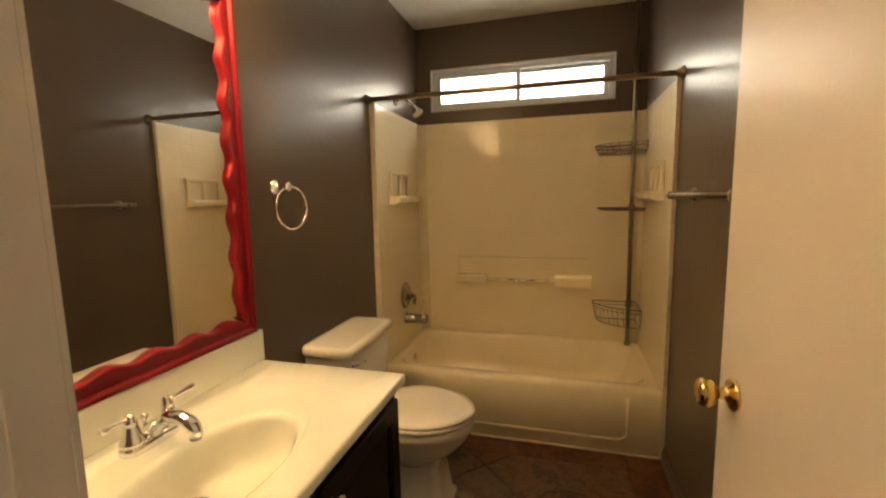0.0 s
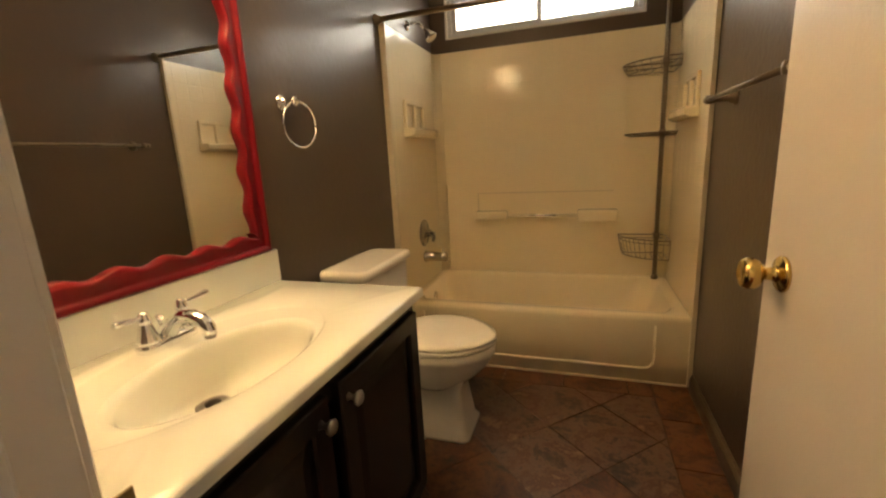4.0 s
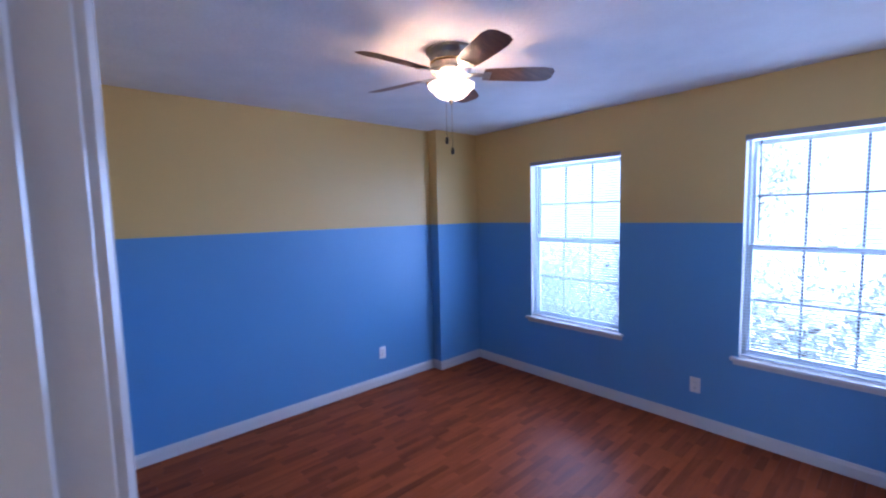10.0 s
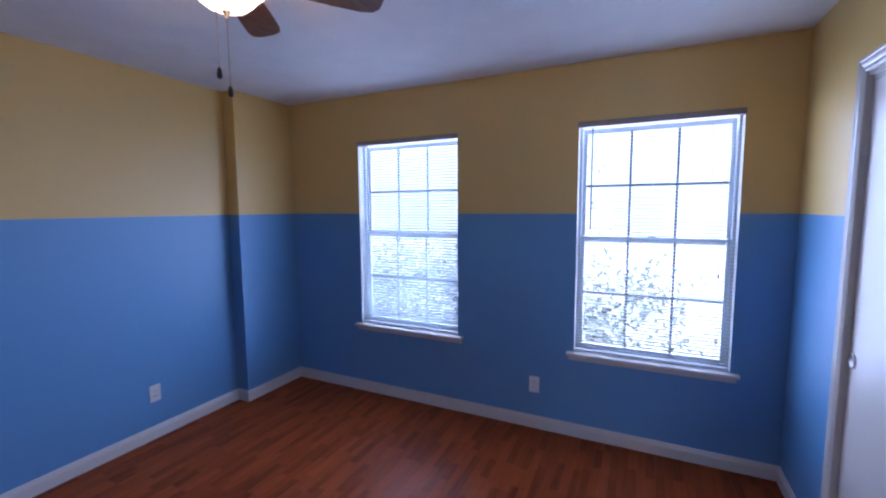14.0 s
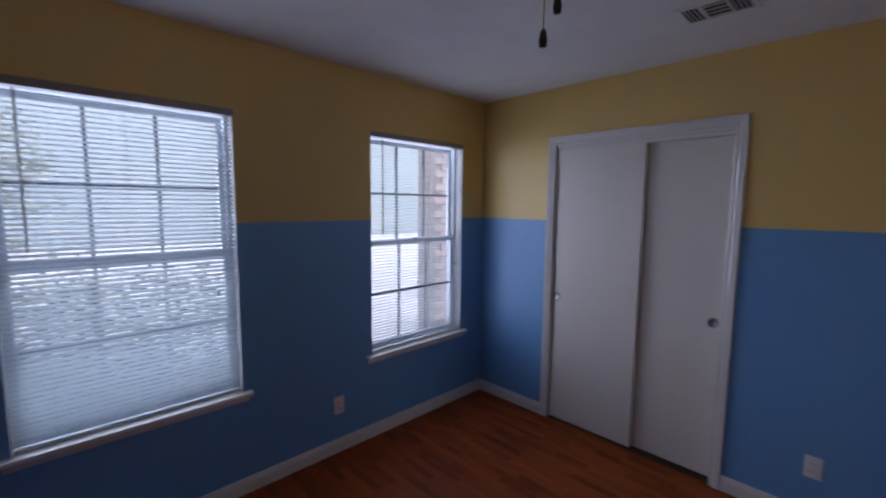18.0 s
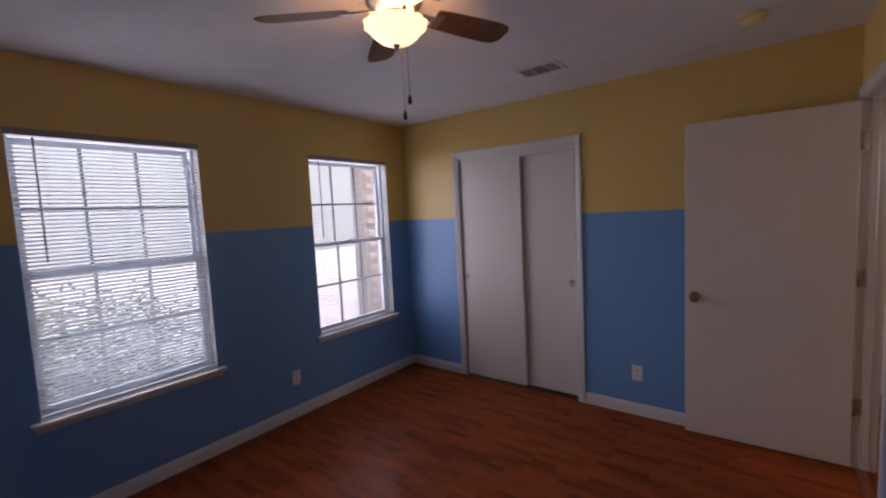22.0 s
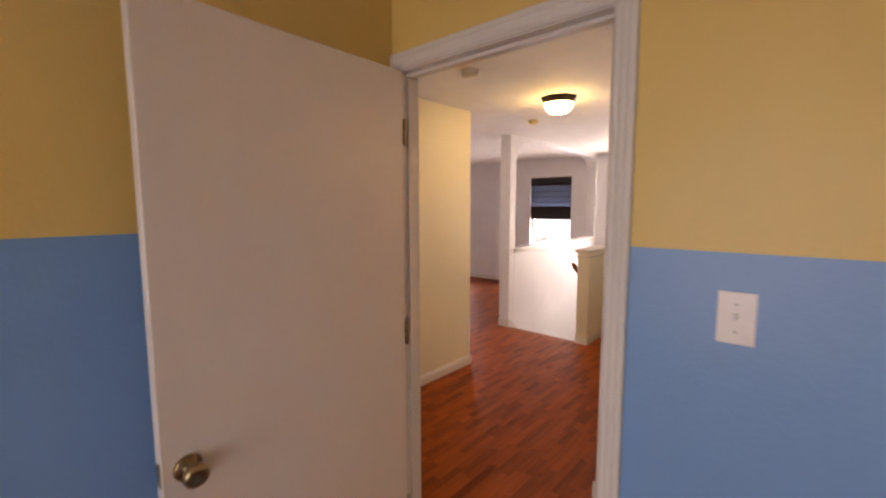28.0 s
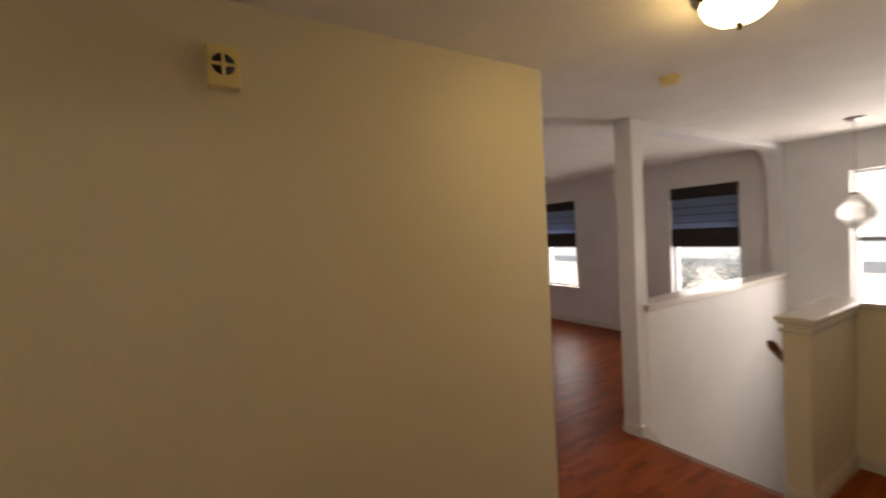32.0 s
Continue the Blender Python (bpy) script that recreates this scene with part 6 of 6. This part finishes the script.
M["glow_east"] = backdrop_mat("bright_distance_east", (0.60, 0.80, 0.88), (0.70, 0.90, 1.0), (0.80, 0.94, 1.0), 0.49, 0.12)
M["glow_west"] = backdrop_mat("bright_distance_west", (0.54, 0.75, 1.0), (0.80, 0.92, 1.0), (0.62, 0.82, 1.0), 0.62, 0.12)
solo("backdrop_east", box(56, 56.2, -90, 90, -3.2, 60), "glow_east", "glowing sheet for the hazy bright distance beyond the trees", "backdrop", kind="structure")
solo("backdrop_west", box(-56.2, -56, -90, 90, -3.2, 60), "glow_west", "glowing sheet for the bright white distance", "backdrop", kind="structure")
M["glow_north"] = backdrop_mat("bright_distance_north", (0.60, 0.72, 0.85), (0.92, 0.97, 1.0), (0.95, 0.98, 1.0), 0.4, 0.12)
solo("backdrop_north", box(-56, 56, 56, 56.2, -3.2, 60), "glow_north", "glowing sheet for the bright white distance", "backdrop", kind="structure")


def tree(at, height, spread, leaves, seed, label, foliage="leaf"):
    rng = random.Random(seed)
    x, y = at
    t = thing("tree", (x, y, -3.2), label, "tree", "garden trees")
    top = -3.2 + height
    part("trunk", tube([(x, y, -3.2), (x + 0.1, y - 0.06, -3.2 + height * 0.3), (x - 0.05, y + 0.1, -3.2 + height * 0.6), (x + 0.05, y, top - 0.4)], 0.16, 10, taper=[1.2, 0.9, 0.6, 0.15]), "bark", t)
    for i in range(9):
        a, z = rng.uniform(0, 6.28), -3.2 + height * rng.uniform(0.35, 0.8)
        r = spread * rng.uniform(0.5, 0.9)
        part("limb", tube([(x, y, z), (x + r * 0.5 * math.cos(a), y + r * 0.5 * math.sin(a), z + 0.4), (x + r * math.cos(a), y + r * math.sin(a), z + rng.uniform(0.5, 1.0))], 0.05, 6, taper=[1, 0.6, 0.2]), "bark", t)
    verts, faces = [], []
    hubs = [(rng.uniform(0, 6.28), rng.uniform(0.15, 1.0) ** 0.6 * spread, -3.2 + height * rng.uniform(0.32, 1.0), rng.uniform(0.3, 0.7)) for _ in range(60)]
    for _ in range(leaves):
        a, r, z, s = rng.choice(hubs)
        c = Vector((x + r * math.cos(a) * (1.15 - 0.5 * (z + 3.2) / height) + rng.gauss(0, s * 0.6), y + r * math.sin(a) * (1.15 - 0.5 * (z + 3.2) / height) + rng.gauss(0, s * 0.6), z + rng.gauss(0, s * 0.5)))
        u = Vector((rng.gauss(0, 1), rng.gauss(0, 1), rng.gauss(0, 1))).normalized()
        w = u.orthogonal().normalized() * rng.uniform(0.03, 0.05)
        u *= rng.uniform(0.06, 0.11)
        k = len(verts)
        verts += [c - u, c + w, c + u, c - w]
        faces.append((k, k + 1, k + 2, k + 3))
    me = bpy.data.meshes.new("crown")
    me.from_pydata([v - Vector(t.location) for v in verts], [], faces)
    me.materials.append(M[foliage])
    cr = new("crown", me)
    cr.parent = t
    tagged(cr, "loose green leafy crown", kind="stuff")
    return t


tree((10.2, 0.2), 3.4, 2.0, 3600, 7, "low leafy garden tree before the window")
tree((9.9, 3.3), 3.7, 2.3, 6000, 1, "small leafy garden tree beyond the bedroom window")
tree((16.0, 2.7), 7.0, 2.2, 2600, 2, "small leafy garden tree in the sun")
tree((9.4, 6.4), 3.9, 2.3, 9000, 3, "leafy garden tree beside the lawn")

# brick pier just outside the bedroom's second window
pier = thing("brick_pier", (5.8, -2.1, -3.2), "grey-pink brick pier of the porch", "brick pier")
part("mortar_core", box(5.50, 5.70, -2.74, -1.76, -3.2, 3.6), "siding", pier)
bme = {}
for row in range(34):
    z = -0.1 + row * 0.076
    for face in range(2):
        n = 5 if face == 0 else 1
        for i in range(n):
            key = face
            if key not in bme:
                bme[key] = mesh_of("brick", box(-0.006, 0.006, -0.096, 0.096, -0.032, 0.032, 0.003, 1) if face == 0 else box(-0.096, 0.096, -0.006, 0.006, -0.032, 0.032, 0.003, 1), "brick")
            b = new("brick", bme[key])
            b.parent = pier
            off = 0.1 if row % 2 else 0.0
            if face == 0:
                p = (5.498, -2.64 + off + i * 0.203, z)
                if p[1] + 0.096 > -1.76:
                    continue
            else:
                p = (5.60, -1.758, z)
            b.location = Vector(p) - Vector(pier.location)

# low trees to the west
tree((-19.0, -9.0), 3.0, 1.5, 2600, 4, "low leafy tree beyond the loft window, haze put into its leaf colour", "leaf_pale")
tree((-22.0, -13.5), 2.6, 1.4, 2200, 5, "low leafy tree across the road, haze put into its leaf colour", "leaf_pale")

# ---------- floor pieces ----------


def board_mesh(length, width, rng):
    """A laminate board: three rows of short strips, each with its own edges."""
    bm = bmesh.new()
    rows = max(1, round(width / 0.0483))
    w = width / rows
    for k in range(rows):
        x, y0, y1 = 0.0, k * w, (k + 1) * w
        first = True
        while x < length - 1e-4:
            step = rng.uniform(0.18, 0.42) * (rng.uniform(0.4, 1.0) if first else 1.0)
            first = False
            end = min(x + step, length)
            if length - end < 0.1:
                end = length
            g, z0, z1 = 0.00035, -0.0088, 0.0
            lo = [bm.verts.new(p) for p in ((x + g, y0 + g, z0), (end - g, y0 + g, z0), (end - g, y1 - g, z0), (x + g, y1 - g, z0))]
            hi = [bm.verts.new(p) for p in ((x + g, y0 + g, z1), (end - g, y0 + g, z1), (end - g, y1 - g, z1), (x + g, y1 - g, z1))]
            bm.faces.new(hi)
            for j in range(4):
                bm.faces.new((lo[j], lo[(j + 1) % 4], hi[(j + 1) % 4], hi[j]))
            x = end
    return bm


def laminate(parent, x0, x1, y0, y1, seed, single=True):
    """Boards along x that fill a rectangle, as parts of its floor or joined into one part."""
    rng = random.Random(seed)
    W, L = 0.193, 1.21
    y = y0
    whole = bmesh.new()
    while y < y1 - 0.004:
        w = min(W, y1 - y)
        x = x0
        run = rng.uniform(0.25, L)
        while x < x1 - 0.004:
            ln = min(run, x1 - x)
            run = L
            bm = board_mesh(ln, w, rng)
            if single:
                ob = new("floor_board", mesh_of("floor_board", bm, "strip"))
                ob.parent = parent
                ob.location = (x, y, 0)
            else:
                bmesh.ops.translate(bm, vec=(x, y, 0), verts=bm.verts[:])
                joined(bm, whole)
            x += ln
        y += w
    if not single:
        ob = new("floor_boards", mesh_of("floor_boards", whole, "strip"))
        ob.parent = parent
        tagged(ob, "joined laminate boards", kind="stuff")
    else:
        whole.free()


def named(n):
    return bpy.data.objects[n]


laminate(named("floor_bedroom"), BX1 + 0.055, XE, YS, YN, 5)
laminate(named("floor_hall"), -2.5, BX1 + 0.054, HS, HALLN, 6)
laminate(named("floor_hall"), PANEL, BX1 + 0.054, HALLN, HN, 7)
laminate(named("floor_hall_landing"), -3.21, -2.5, -1.915, HALLN, 8)
laminate(named("floor_loft"), SWX, -1.17, -7.7, YA0, 9, False)
laminate(named("floor_loft_edge"), -2.5, -1.17, YA0, HS, 10)
th = solo("door_threshold", box(BX1 + 0.03, BX1 + 0.078, -1.244, -0.486, -0.002, 0.006, 0.003, 2), "carpet", "brown floor strip in the bedroom doorway", "threshold", kind="structure")
th = solo("door_threshold", box(0.013, 0.759, -0.268, -0.225, -0.004, 0.006, 0.003, 2), "carpet", "brown floor strip in the bathroom doorway", "threshold", kind="structure")

# diagonal tiles in the bathroom


def floor_tiles(parent, x0, x1, y0, y1, size, origin):
    rng = random.Random(11)
    q = math.sqrt(0.5)
    for i in range(-12, 13):
        for j in range(-12, 13):
            bm = bmesh.new()
            cu, cv = (i + 0.5) * size, (j + 0.5) * size
            h = size / 2 - 0.0016
            pts = [(cu + a * h, cv + b * h) for a, b in ((-1, -1), (1, -1), (1, 1), (-1, 1))]
            pts = [(origin[0] + (u - v) * q, origin[1] + (u + v) * q) for u, v in pts]
            if max(p[0] for p in pts) < x0 or min(p[0] for p in pts) > x1 or max(p[1] for p in pts) < y0 or min(p[1] for p in pts) > y1:
                bm.free()
                continue
            f = bm.faces.new([bm.verts.new((*p, 0.0)) for p in pts])
            for co, no in (((x0, 0, 0), (-1, 0, 0)), ((x1, 0, 0), (1, 0, 0)), ((0, y0, 0), (0, -1, 0)), ((0, y1, 0), (0, 1, 0))):
                bmesh.ops.bisect_plane(bm, geom=bm.verts[:] + bm.edges[:] + bm.faces[:], plane_co=co, plane_no=no, clear_outer=True)
            if not bm.faces or sum(f.calc_area() for f in bm.faces) < 0.0004:
                bm.free()
                continue
            ext = bmesh.ops.extrude_face_region(bm, geom=bm.faces[:])
            bmesh.ops.translate(bm, vec=(0, 0, -0.0085), verts=[g for g in ext["geom"] if isinstance(g, bmesh.types.BMVert)])
            bmesh.ops.recalc_face_normals(bm, faces=bm.faces[:])
            ob = new("floor_tile", mesh_of("floor_tile", bm, "rust" if rng.random() < 0.28 else "slate"))
            ob.parent = parent


floor_tiles(named("floor_bath"), BX0, BX1 - 0.17, BY0 - 0.05, TY - 0.132, 0.300, (0.468, 1.038))


def border_tile(x0, x1, y0, y1):
    ob = new("floor_tile", mesh_of("floor_tile", box(x0 + 0.002, x1 - 0.002, y0 + 0.002, y1 - 0.002, -0.0085, 0.0, 0.001, 1), "rust"))
    ob.parent = named("floor_bath")


for i in range(5):
    border_tile(BX0 + 0.3 * i, min(BX0 + 0.3 * (i + 1), BX1 - 0.17), TY - 0.132, TY)
for i in range(7):
    border_tile(BX1 - 0.17, BX1, max(TY - 0.3 * (i + 1), BY0 - 0.05), TY - 0.3 * i)
